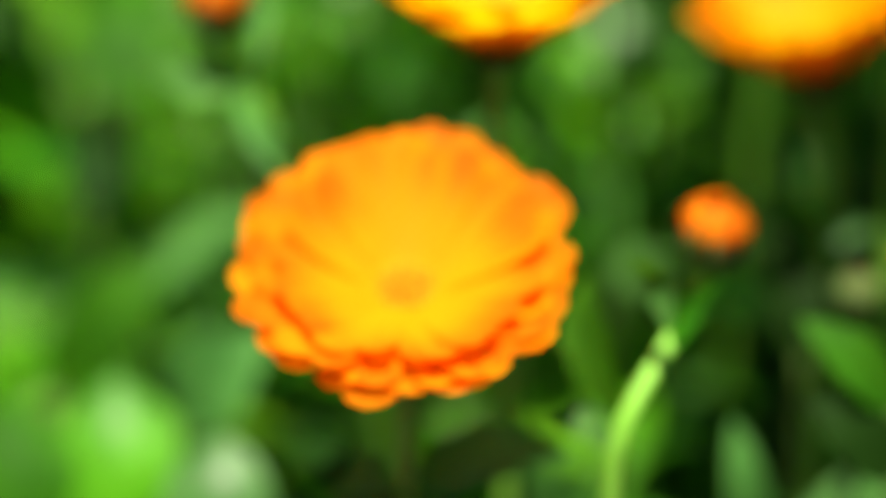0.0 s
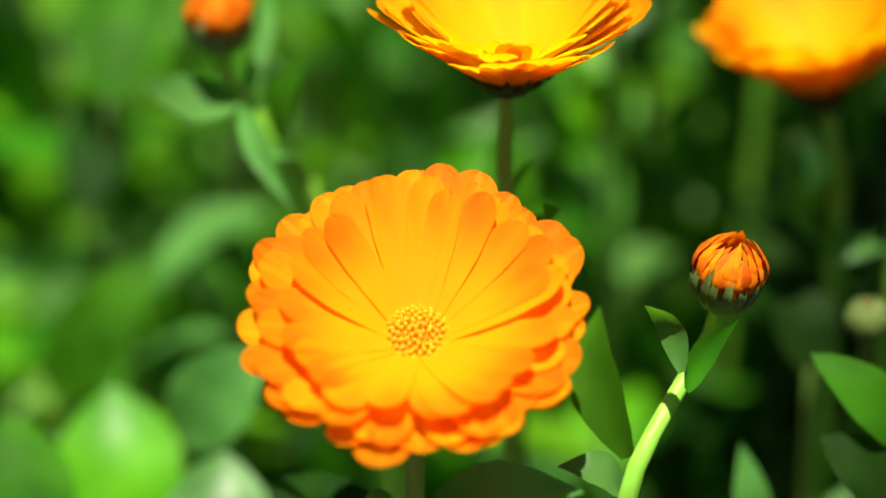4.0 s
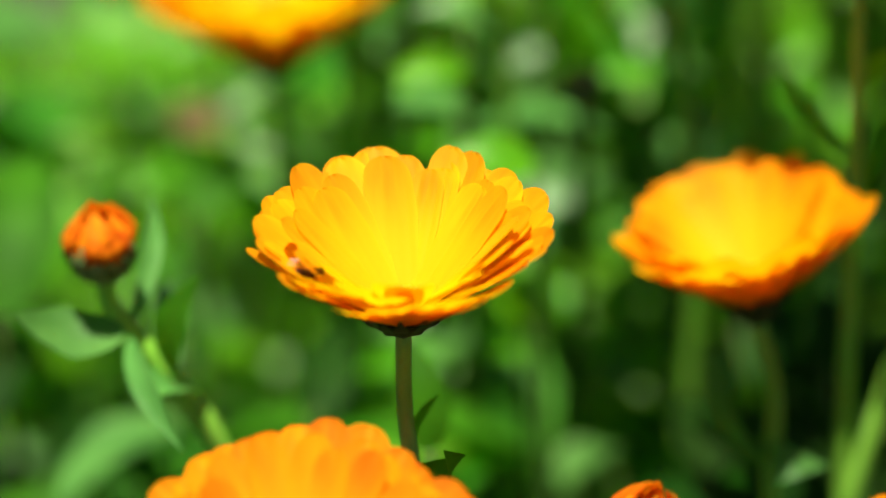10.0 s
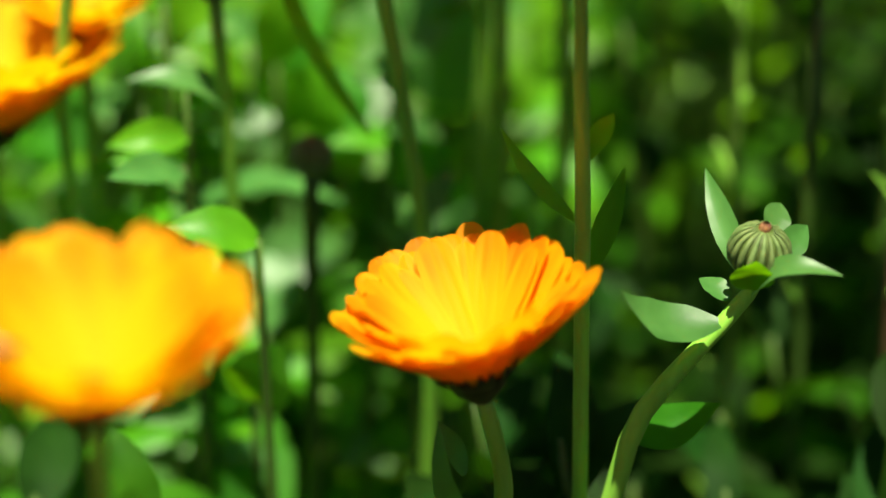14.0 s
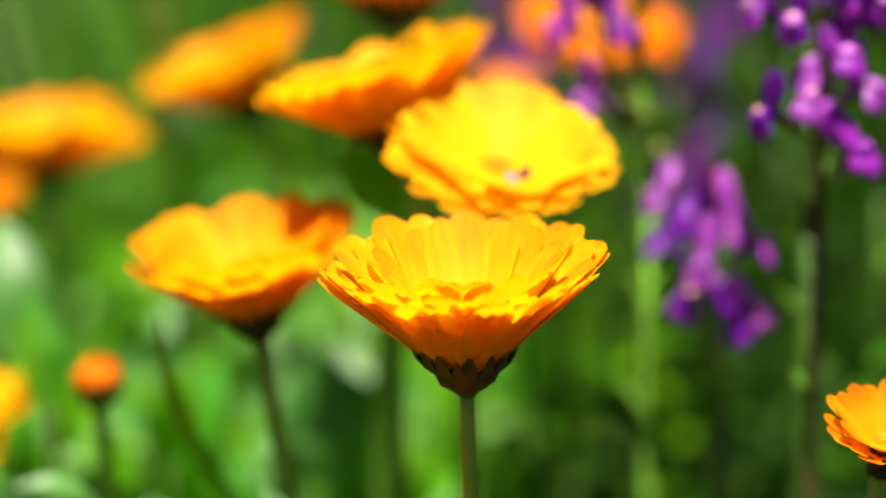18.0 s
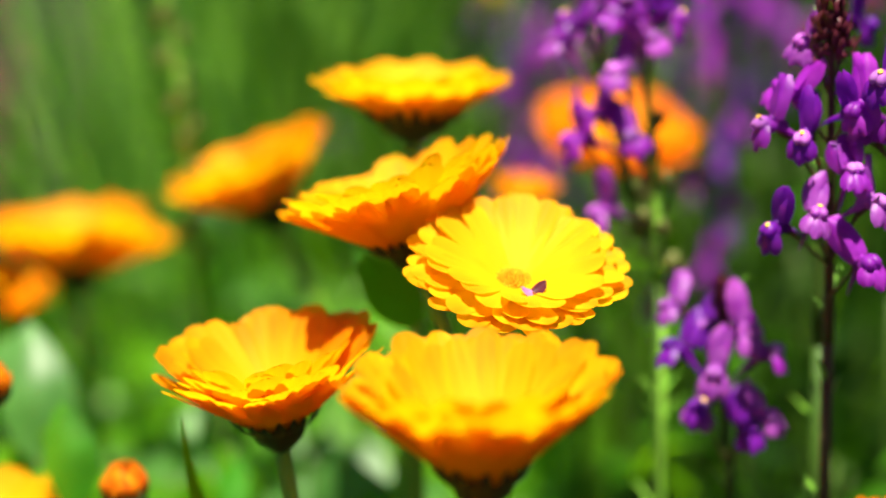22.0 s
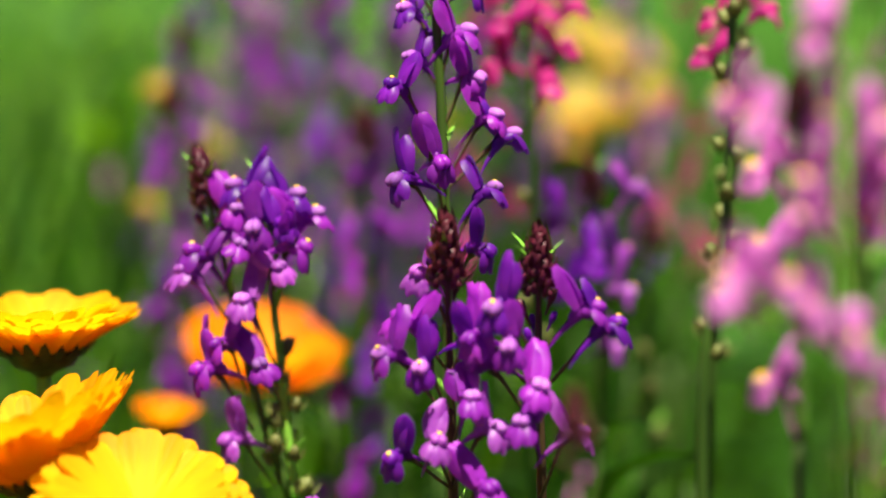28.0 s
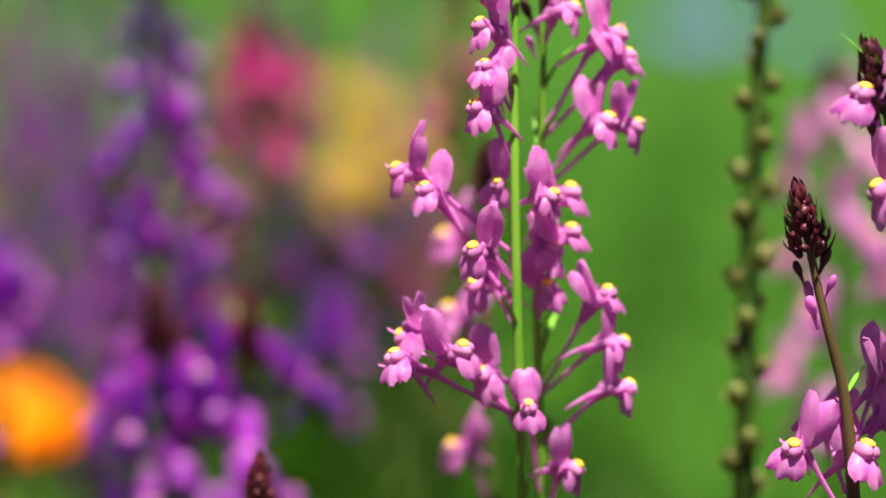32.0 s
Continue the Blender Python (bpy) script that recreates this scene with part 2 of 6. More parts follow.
def part(name, me, material, parent, label="", m=None):
    """One mesh object under a thing or a part."""
    if not me.materials:
        me.materials.append(material)
    ob = new(name, me)
    if me.materials[0] is not material:
        ob.material_slots[0].link = "OBJECT"
        ob.material_slots[0].material = material
    ob.parent = parent
    if m is not None:
        ob.matrix_basis = m
    if label:
        ob["label"] = label
    return ob


def thing(name, loc, label, category, group="", kind=""):
    ob = new(name)
    ob.empty_display_size = 0.01
    ob.location = loc
    return tagged(ob, label, category, group, kind)


def frame_from(axis, side=(1, 0, 0)):
    """A turn whose z runs along axis and whose x leans to side."""
    z = Vector(axis).normalized()
    x = Vector(side) - z * z.dot(Vector(side))
    if x.length < 1e-4:
        x = Vector((0, 1, 0)) - z * z.y
    x.normalize()
    return Matrix((x, z.cross(x), z)).transposed()


def sweep(pts, radii, sides=8, wob=0.0, rng=random):
    """Vertices and faces of a round stem along smooth points."""
    pts = [Vector(p) for p in pts]
    fine, rad = [], []
    k = len(pts)
    for i in range(k - 1):
        p0, p1, p2, p3 = pts[max(i - 1, 0)], pts[i], pts[i + 1], pts[min(i + 2, k - 1)]
        ln = (p2 - p1).length
        m1 = (p2 - p0) * (ln / max(1e-6, (p1 - p0).length + ln))
        m2 = (p3 - p1) * (ln / max(1e-6, (p3 - p2).length + ln))
        for j in range(5):
            t = j / 5
            fine.append(p1 * (2 * t ** 3 - 3 * t * t + 1) + m1 * (t ** 3 - 2 * t * t + t) + p2 * (3 * t * t - 2 * t ** 3) + m2 * (t ** 3 - t * t))
            rad.append(radii[i] + (radii[i + 1] - radii[i]) * t)
    fine.append(pts[-1])
    rad.append(radii[-1])
    verts, faces = [], []
    for i, p in enumerate(fine):
        d = fine[min(i + 1, len(fine) - 1)] - fine[max(i - 1, 0)]
        r = frame_from(d)
        for s in range(sides):
            a = 2 * math.pi * s / sides
            verts.append(p + r @ Vector((math.cos(a), math.sin(a), 0)) * rad[i] * (1 + wob * rng.uniform(-1, 1)))
    for i in range(len(fine) - 1):
        for s in range(sides):
            a, b = i * sides + s, i * sides + (s + 1) % sides
            faces.append((a, b, b + sides, a + sides))
    faces.append(tuple(range(sides - 1, -1, -1)))
    faces.append(tuple((len(fine) - 1) * sides + s for s in range(sides)))
    return verts, faces


def leaf_mesh(base, tip, width, sag=0.15, fold=0.25, face=(0, 0, 1), point=1.6, curl=0.0, nl=9, na=4):
    """A lance-shaped leaf from base to tip; sag bows it, fold raises its halves along the midrib."""
    base, tip = Vector(base), Vector(tip)
    d = tip - base
    ln = d.length
    up = Vector(face) - d * (Vector(face).dot(d) / d.length_squared)
    if up.length < 1e-5:
        up = Vector((0, -1, 0)) - d * (-d.y / d.length_squared)
    up.normalize()
    side = d.normalized().cross(up)
    verts, faces = [], []
    for i in range(nl + 1):
        s = i / nl
        w = width * 0.5 * (math.sin(math.pi * (0.05 + 0.95 * s) ** 0.85) ** (1.6 / point) * 1.0 + 0.02 * (1 - s))
        c = base + d * s + up * (ln * sag * math.sin(math.pi * s)) - up * ln * curl * s * s
        ripple = 0.06 * math.sin(s * 17 + width * 900)
        for j in range(-na // 2, na // 2 + 1):
            v = j / (na / 2)
            verts.append(c + side * (w * v) + up * (w * (fold * abs(v) ** 1.3 + ripple * v)))
    for i in range(nl):
        for j in range(na):
            a = i * (na + 1) + j
            faces.append((a, a + 1, a + na + 2, a + na + 1))
    return verts, faces


def join(parts):
    verts, faces = [], []
    for v, f in parts:
        k = len(verts)
        verts += v
        faces += [tuple(i + k for i in q) for q in f]
    return verts, faces


def moved(vf, m):
    return [m @ Vector(v) for v in vf[0]], vf[1]


def ball(rx, ry, rz, seg=10, rings=7, bump=0.0, ribs=0):
    verts, faces = [(0, 0, -rz)], []
    for i in range(1, rings):
        a = math.pi * i / rings
        for s in range(seg):
            b = 2 * math.pi * s / seg
            k = 1 + (bump * (1 if s % 2 else -1) if ribs else bump * random.uniform(-1, 1))
            verts.append((rx * math.sin(a) * math.cos(b) * k, ry * math.sin(a) * math.sin(b) * k, -rz * math.cos(a)))
    verts.append((0, 0, rz))
    for s in range(seg):
        faces.append((0, 1 + (s + 1) % seg, 1 + s))
    for i in range(rings - 2):
        for s in range(seg):
            a, b = 1 + i * seg + s, 1 + i * seg + (s + 1) % seg
            faces.append((a, b, b + seg, a + seg))
    last = len(verts) - 1
    for s in range(seg):
        faces.append((last, last - seg + s, last - seg + (s + 1) % seg))
    return verts, faces


# ---- marigold parts ----
def petal_mesh(name, ln, width, e0, e1, rng, r0=0.0):
    """A strap-shaped ray: it leaves the head at e0 degrees, reaches e1 at its tip, with a toothed round end."""
    verts, faces = [], []
    rows = [i / 8 * 0.76 for i in range(9)] + [0.82, 0.87, 0.91, 0.945, 0.97, 0.988, 1.0]
    nl, na = len(rows) - 1, 6
    x, z = r0, 0.0
    skew = rng.uniform(-0.07, 0.07)
    cup = rng.uniform(0.03, 0.15)
    teeth = [rng.uniform(0.0, 0.012) for _ in range(3)]
    for i in range(nl + 1):
        s = rows[i]
        e = radians(e0 + (e1 - e0) * s)
        if i:
            x += ln * (s - rows[i - 1]) * math.cos(e)
            z += ln * (s - rows[i - 1]) * math.sin(e)
        w = width * 0.5 * min(1, 0.60 + 0.70 * s) * (1 if s < 0.83 else math.sqrt(max(0.0, 1 - ((s - 0.83) / 0.172) ** 2)))
        for j in range(na + 1):
            v = j / na * 2 - 1
            groove = 0.045 * math.cos(v * math.pi * 2.5)
            lift = w * (cup * v * v + groove)
            back = 0.0
            if s > 0.9:
                back = (0.008 + teeth[min(2, int((v + 1) * 1.5))]) * ln * abs(math.cos(v * math.pi * 1.5)) ** 2 * (s - 0.9) * 4
            verts.append((x - lift * math.sin(e) - back * math.cos(e), w * v + skew * ln * s * s, z + lift * math.cos(e) - back * math.sin(e)))
    for i in range(nl):
        for j in range(na):
            a = i * (na + 1) + j
            faces.append((a, a + 1, a + na + 2, a + na + 1))
    return mesh_from(name, verts, faces)


def stem_points(top, axis, root, bow=0.25):
    top, root = Vector(top), Vector(root)
    h = (top - root).length
    p1 = top - Vector(axis).normalized() * h * bow
    p2 = p1.lerp(root, 0.5)
    return [root, p2, p1, top]


def hairs(pts, o, r, plant, rng):
    """Short pale hairs on a stem."""
    verts, faces = [], []
    for i in range(260):
        p = spine(pts, 0.55 + 0.45 * rng.random()) - o
        a = rng.uniform(0, 6.28)
        n = Vector((math.cos(a), math.sin(a), rng.uniform(-0.2, 0.5)))
        side = Vector((-n.y, n.x, 0)) * 0.00007
        b = p + n * r * 0.85
        k = len(verts)
        verts += [b - side, b + side, b + n * rng.uniform(0.0005, 0.0013)]
        faces.append((k, k + 1, k + 2))
    tagged(part("hairs", mesh_from("hairs", verts, faces), STEM, plant, "short pale hairs"), kind="stuff")


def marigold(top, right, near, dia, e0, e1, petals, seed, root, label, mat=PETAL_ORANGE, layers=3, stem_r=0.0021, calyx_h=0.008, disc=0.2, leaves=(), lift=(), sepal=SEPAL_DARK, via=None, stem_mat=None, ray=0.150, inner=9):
    """A marigold on its own stem. top: where the head sits on the stem; right, near: degrees by which it leans; dia: across the rays;
    e0, e1: rise of the outer rays at foot and tip; ray: their width; inner: how much steeper the innermost stand; lift: (from, to, degrees) sectors of rays raised more than the rest."""
    rng = random.Random(seed)
    top = Vector(top)
    axis = Vector((math.sin(radians(right)), -math.sin(radians(near)), math.cos(radians(right)) * math.cos(radians(near)))).normalized()
    o = Vector((root[0], root[1], 0))
    plant = thing("marigold", o, label, "flower", "marigolds in bloom")
    pts = [o, Vector(via) if via else None, top - axis * 0.02, top] if via else stem_points(top, axis, o)
    v, f = sweep([p - o for p in pts], [stem_r * 1.15, stem_r * 1.08, stem_r, stem_r * 0.95], 9, 0.03, rng)
    part("stem", mesh_from("stem", v, f), stem_mat or STEM, plant)
    for base, tip, width, *rest in leaves:
        bow, face, mat_l = (list(rest) + [0.12, (0, -0.4, 1), LEAF_GREY][len(rest):])
        v, f = leaf_mesh(Vector(base) - o, Vector(tip) - o, width, bow, 0.25, face)
        part("leaf", mesh_from("leaf", v, f), mat_l, plant)
    hairs(pts, o, stem_r, plant, rng) if leaves else None
    m = Matrix.Translation(top - o) @ frame_from(axis).to_4x4()
    r = dia / 2
    rc = r * disc
    # the head: a domed disc of tiny florets on a cup of sepals
    discv = []
    for i in range(90):
        a, q = i * 2.399963, math.sqrt(i / 90) * rc
        discv.append(moved(ball(rc * 0.09, rc * 0.09, rc * 0.16, 5, 4), Matrix.Translation((q * math.cos(a), q * math.sin(a), calyx_h + rc * 0.35 * (1 - (q / rc) ** 2)))))
    discv.append(moved(ball(rc, rc, rc * 0.35, 16, 8), Matrix.Translation((0, 0, calyx_h * 0.9))))
    head = part("flower_head", mesh_from("flower_head", *join(discv)), DISC, plant, "domed orange disc of tiny florets", m)
    # calyx cup with pointed sepals
    cup = []
    prof = [(stem_r * 0.95, -0.0005), (stem_r * 1.6, 0.0008), (rc * 0.95, calyx_h * 0.35), (rc * 1.22, calyx_h * 0.8), (rc * 1.25, calyx_h)]
    cv, cf = [], []
    for q, z in prof:
        for s in range(20):
            a = 2 * math.pi * s / 20
            k = 1 + (0.05 if s % 2 else -0.05)
            cv.append((q * k * math.cos(a), q * k * math.sin(a), z))
    for i in range(len(prof) - 1):
        for s in range(20):
            a, b = i * 20 + s, i * 20 + (s + 1) % 20
            cf.append((a, b, b + 20, a + 20))
    cup.append((cv, cf))
    for s in range(20):
        a = 2 * math.pi * (s + rng.uniform(-0.2, 0.2)) / 20
        e = radians(min(85, e0 + 12))
        b = Vector((rc * 1.23 * math.cos(a), rc * 1.23 * math.sin(a), calyx_h * 0.7))
        t = b + Vector((math.cos(a) * math.cos(e), math.sin(a) * math.cos(e), math.sin(e))) * rng.uniform(0.0055, 0.0092)
        cup.append(leaf_mesh(b, t, 0.0030, 0.05, 0.2, (math.cos(a), math.sin(a), 0.2), nl=4, na=2))
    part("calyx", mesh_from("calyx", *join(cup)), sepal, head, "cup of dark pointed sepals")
    # rays in layers: the outer ones lie lowest, shade on golden ones painted as amber
    outer = {PETAL_GOLD: PETAL_AMBER}.get(mat, mat)
    for k in range(layers):
        q = k / max(1, layers - 1) if layers > 1 else 0
        count = round(petals * 1.12 * (1 - 0.22 * q))
        ln = (r / math.cos(radians((e0 + e1) / 2 * 0.9)) - rc) * (1.0, 0.97, 0.88, 0.76)[min(k, 3)]
        kinds = [petal_mesh("petal", ln, dia * (ray - 0.012 * q) * rng.uniform(0.90, 1.10), e0 + q * q * inner + rng.uniform(-1.5, 1.5), e1 + q * q * inner + rng.uniform(-4, 2), rng, rc * (0.9 - 0.25 * q)) for _ in range(5)]
        for i in range(count):
            a = 360 * (i + 0.5 * (k % 2)) / count + rng.uniform(-4, 4)
            dy = rng.uniform(-1.5, 1.8)
            for a0, a1, more in lift:
                if a0 <= a % 360 <= a1:
                    dy += more
            sc = rng.uniform(0.93, 1.05)
            me = kinds[rng.randrange(5)]
            mm = pose(0, 0, calyx_h * (0.75 + 0.12 * k), 0, 0, a) @ pose(0, 0, 0, rng.uniform(-7, 7), -dy, rng.uniform(-3, 3)) @ Matrix.Diagonal((sc, sc * rng.uniform(0.9, 1.1), sc, 1))
            part("petal", me, outer if k == 0 else mat, head, "", mm)
    return plant


def orange_bud(top, right, near, r, seed, root, label, leaves=(), via=None, stem_r=0.0019, stem_mat=None):
    """A marigold bud: a green cup and a tight cone of orange rays."""
    rng = random.Random(seed)
    top = Vector(top)
    axis = Vector((math.sin(radians(right)), -math.sin(radians(near)), math.cos(radians(right)) * math.cos(radians(near)))).normalized()
    o = Vector((root[0], root[1], 0))
    plant = thing("marigold_bud", o, label, "flower bud", "marigold buds")
    pts = [o, Vector(via), top - axis * 0.007, top] if via else stem_points(top, axis, o, 0.15)
    v, f = sweep([p - o for p in pts], [stem_r * 1.4, stem_r * 1.3, stem_r, stem_r], 9, 0.03, rng)
    part("stem", mesh_from("stem", v, f), stem_mat or STEM, plant)
    for base, tip, width, *rest in leaves:
        bow, face, mat_l = (list(rest) + [0.12, (0, -0.4, 1), LEAF_GREY][len(rest):])
        v, f = leaf_mesh(Vector(base) - o, Vector(tip) - o, width, bow, 0.25, face)
        part("leaf", mesh_from("leaf", v, f), mat_l, plant)
    m = Matrix.Translation(top - o) @ frame_from(axis).to_4x4() @ Matrix.Diagonal((0.92, 0.92, 1.0, 1.0))
    cup = moved(ball(r * 0.98, r * 0.98, r * 0.85, 18, 9, 0.03, 1), Matrix.Translation((0, 0, r * 0.75)))
    head = part("bud_cup", mesh_from("bud_cup", *cup), BUD_GREEN, plant, "ribbed green cup", m)
    seps = []
    for s in range(16):
        a = 2 * math.pi * s / 16 + rng.uniform(-0.1, 0.1)
        c = Vector((math.cos(a), math.sin(a), 0))
        seps.append(leaf_mesh(c * r * 0.93 + Vector((0, 0, r * 0.40)), c * r * 0.90 + Vector((0, 0, r * rng.uniform(1.30, 1.80))), r * 0.30, 0.16, 0.2, c, nl=6, na=2))
    for vf in seps:
        part("sepal", mesh_from("sepal", *vf), BUD_GREEN if rng.random() < 0.7 else CALYX, head)
    for k, (cnt, rr, hh, tipr) in enumerate(((22, 0.92, 2.00, 0.70), (18, 0.76, 2.22, 0.50), (14, 0.5, 2.36, 0.26))):
        for s in range(cnt):
            a = 2 * math.pi * (s + 0.5 * k) / cnt + rng.uniform(-0.12, 0.12)
            c = Vector((math.cos(a), math.sin(a), 0))
            h = r * hh * rng.uniform(0.86, 1.06)
            vf = leaf_mesh(c * r * rr + Vector((0, 0, r * 0.8)), c * r * tipr + Vector((rng.uniform(-0.1, 0.1) * r, rng.uniform(-0.1, 0.1) * r, h)), r * 0.38, 0.28, -0.30, c, point=2.6, nl=6, na=2)
            part("petal", mesh_from("petal", *vf), PETAL_DEEP, head)
    return plant


def green_bud(top, right, near, r, seed, root, label, leaves=(), via=None, stem_r=0.002, stem_mat=None):
    """A closed green bud: ribs that meet at a reddish tip."""
    rng = random.Random(seed)
    top = Vector(top)
    axis = Vector((math.sin(radians(right)), -math.sin(radians(near)), math.cos(radians(right)) * math.cos(radians(near)))).normalized()
    o = Vector((root[0], root[1], 0))
    plant = thing("closed_marigold_bud", o, label, "flower bud", "marigold buds")
    pts = [o, Vector(via), top - axis * 0.006, top] if via else stem_points(top, axis, o, 0.15)
    v, f = sweep([p - o for p in pts], [stem_r * 1.5, stem_r * 1.4, stem_r, stem_r], 9, 0.03, rng)
    part("stem", mesh_from("stem", v, f), stem_mat or STEM, plant)
    for base, tip, width, *rest in leaves:
        bow, face, mat_l = (list(rest) + [0.12, (0, -0.4, 1), LEAF_GREY][len(rest):])
        v, f = leaf_mesh(Vector(base) - o, Vector(tip) - o, width, bow, 0.25, face)
        part("leaf", mesh_from("leaf", v, f), mat_l, plant)
    m = Matrix.Translation(top - o) @ frame_from(axis).to_4x4()
    head = part("bud_body", mesh_from("bud_body", *moved(ball(r * 0.9, r * 0.9, r * 0.85, 16, 10), Matrix.Translation((0, 0, r * 0.85)))), CALYX, plant, "round green bud", m)
    for s in range(18):
        a = 2 * math.pi * s / 18
        pts = []
        for i in range(7):
            b = math.pi * (0.10 + 0.80 * i / 6)
            pts.append(Vector((r * 0.93 * math.sin(b) * math.cos(a), r * 0.93 * math.sin(b) * math.sin(a), r * 0.85 - r * 0.88 * math.cos(b))))
        part("sepal", mesh_from("sepal", *sweep(pts, [r * 0.05, r * 0.10, r * 0.13, r * 0.125, r * 0.10, r * 0.07, r * 0.025], 6)), BUD_GREEN, head)
    tuft = [leaf_mesh(Vector((math.cos(q) * r * 0.18, math.sin(q) * r * 0.18, r * 1.6)), Vector((math.cos(q) * r * 0.08, math.sin(q) * r * 0.08, r * 1.95)), r * 0.18, 0.1, 0.2, (math.cos(q), math.sin(q), 0), nl=4, na=2) for q in [i * 0.7 for i in range(9)]]
    tagged(part("tip", mesh_from("tip", *join(tuft)), BUD_TIP, head, "reddish closed tip"), kind="stuff")
    return plant


# ---- toadflax parts ----
def lobe(base, direction, normal, ln, width, cup, nl=5, na=4):
    d, nrm = Vector(direction).normalized(), Vector(normal).normalized()
    side = d.cross(nrm).normalized()
    nrm = side.cross(d)
    verts, faces = [], []
    for i in range(nl + 1):
        s = i / nl
        w = width * 0.5 * (0.45 + 0.55 * math.sin(math.pi * min(1, 0.15 + s * 0.75))) * (1 if s < 0.7 else math.sqrt(max(0, 1 - ((s - 0.7) / 0.31) ** 2)) * 0.92 + 0.08)
        for j in range(na + 1):
            v = j / na * 2 - 1
            verts.append(Vector(base) + d * ln * s + side * w * v + nrm * (cup * ln * s * s - width * 0.22 * (v * v)))
    for i in range(nl):
        for j in range(na):
            a = i * (na + 1) + j
            faces.append((a, a + 1, a + na + 2, a + na + 1))
    return verts, faces


def corolla_mesh(name, size, rng):
    """A two-lipped spurred flower that faces +x: two erect narrow upper lobes, a drooping lower lip of three, a thin spur behind."""
    s = size
    q = []
    for y in (-1, 1):
        q.append(lobe((s * 0.10, y * s * 0.05, s * 0.06), (rng.uniform(-0.35, 0.05), y * rng.uniform(0.05, 0.38), 1), (1, y * 0.55, 0.1), s * rng.uniform(0.66, 0.92), s * rng.uniform(0.42, 0.56), rng.uniform(-0.35, 0.02), 6, 4))
        q.append(lobe((s * 0.36, y * s * 0.10, -s * 0.02), (0.45, y * 0.52, -0.80 + rng.uniform(-0.2, 0.2)), (0.8, y * 0.4, 0.45), s * rng.uniform(0.34, 0.44), s * 0.36, -0.28))
    q.append(lobe((s * 0.42, 0, -s * 0.05), (0.4, rng.uniform(-0.1, 0.1), -0.9), (0.9, 0, 0.4), s * 0.46, s * 0.30, -0.2))
    q.append(moved(ball(s * 0.25, s * 0.17, s * 0.15, 12, 8), Matrix.Translation((s * 0.22, 0, -s * 0.07))))
    q.append(moved(ball(s * 0.26, s * 0.11, s * 0.13, 9, 6), Matrix.Translation((-s * 0.02, 0, -s * 0.03)) @ pose(0, 0, 0, 0, -35, 0)))
    q.append(sweep([(s * 0.02, 0, -s * 0.08), (-s * 0.24, 0, -s * 0.24), (-s * 0.48, 0, -s * 0.42), (-s * 0.72, 0, -s * 0.66)], [s * 0.10, s * 0.065, s * 0.038, s * 0.012], 6))
    return mesh_from(name, *join(q))


def palate_mesh(name, size):
    """The hump of the lower lip, split by a shallow furrow."""
    s = size
    q = [moved(ball(s * 0.19, s * 0.115, s * 0.125, 10, 7), Matrix.Translation((s * 0.33, y * s * 0.058, s * 0.02)) @ pose(0, 0, 0, y * 14, 20, y * 10)) for y in (-1, 1)]
    return mesh_from(name, *join(q))


def spot_mesh(name, size):
    s = size
    return mesh_from(name, *moved(ball(s * 0.12, s * 0.12, s * 0.06, 8, 5), Matrix.Translation((s * 0.37, 0, s * 0.125)) @ pose(0, 0, 0, 0, 25, 0)))


FLAX_RNG = random.Random(77)
COROLLAS = {}
for key in ("violet", "purple", "pink", "magenta"):
    COROLLAS[key] = [corolla_mesh("corolla", 0.0135, FLAX_RNG) for _ in range(4)]
PALATES = {k: palate_mesh("palate", 0.0135) for k in COROLLAS}
SPOTS = spot_mesh("spot", 0.0135)
FLAX_MATS = {"violet": (VIOLET, PURPLE), "purple": (PURPLE, PURPLE), "pink": (PINK, PALATE_PALE), "magenta": (MAGENTA, MAGENTA)}
HEAD_MESHES = []
for hk in range(3):
    hv = []
    for i in range(60):
        a, z = i * 2.4 + FLAX_RNG.uniform(-0.3, 0.3), i / 60
        rr = 0.0030 * (1 - z) ** 0.8 * min(1, 0.55 + 3 * z) + 0.0003
        c = Vector((rr * math.cos(a), rr * math.sin(a), 0.015 * z))
        out = FLAX_RNG.uniform(0.0004, 0.0022) * (1.1 - z)
        hv.append(leaf_mesh(c, c + Vector((math.cos(a) * out, math.sin(a) * out, FLAX_RNG.uniform(0.0030, 0.0048))), FLAX_RNG.uniform(0.0009, 0.0015), 0.12, -0.3, (math.cos(a), math.sin(a), 0.1), nl=4, na=2))
    for i in range(30):
        a, z = i * 2.4 + 0.5, i / 30
        rr = 0.0027 * (1 - z) ** 0.8 * min(1, 0.6 + 3 * z)
        b = FLAX_RNG.uniform(0.7, 1.1)
        hv.append(moved(ball(0.0010 * b, 0.0010 * b, 0.0017 * b, 6, 5), Matrix.Translation((rr * math.cos(a), rr * math.sin(a), 0.0145 * z + 0.001)) @ pose(0, 0, 0, FLAX_RNG.uniform(-25, 25), FLAX_RNG.uniform(-25, 25), 0)))
    HEAD_MESHES.append(mesh_from("head", *join(hv)))
BUD_MESH = mesh_from("bud", *join([ball(0.0010, 0.0010, 0.0019, 7, 6), sweep([(0, 0, -0.0045), (0, 0, -0.003), (0, 0, -0.0015)], [0.0003, 0.00035, 0.0006], 5)]))
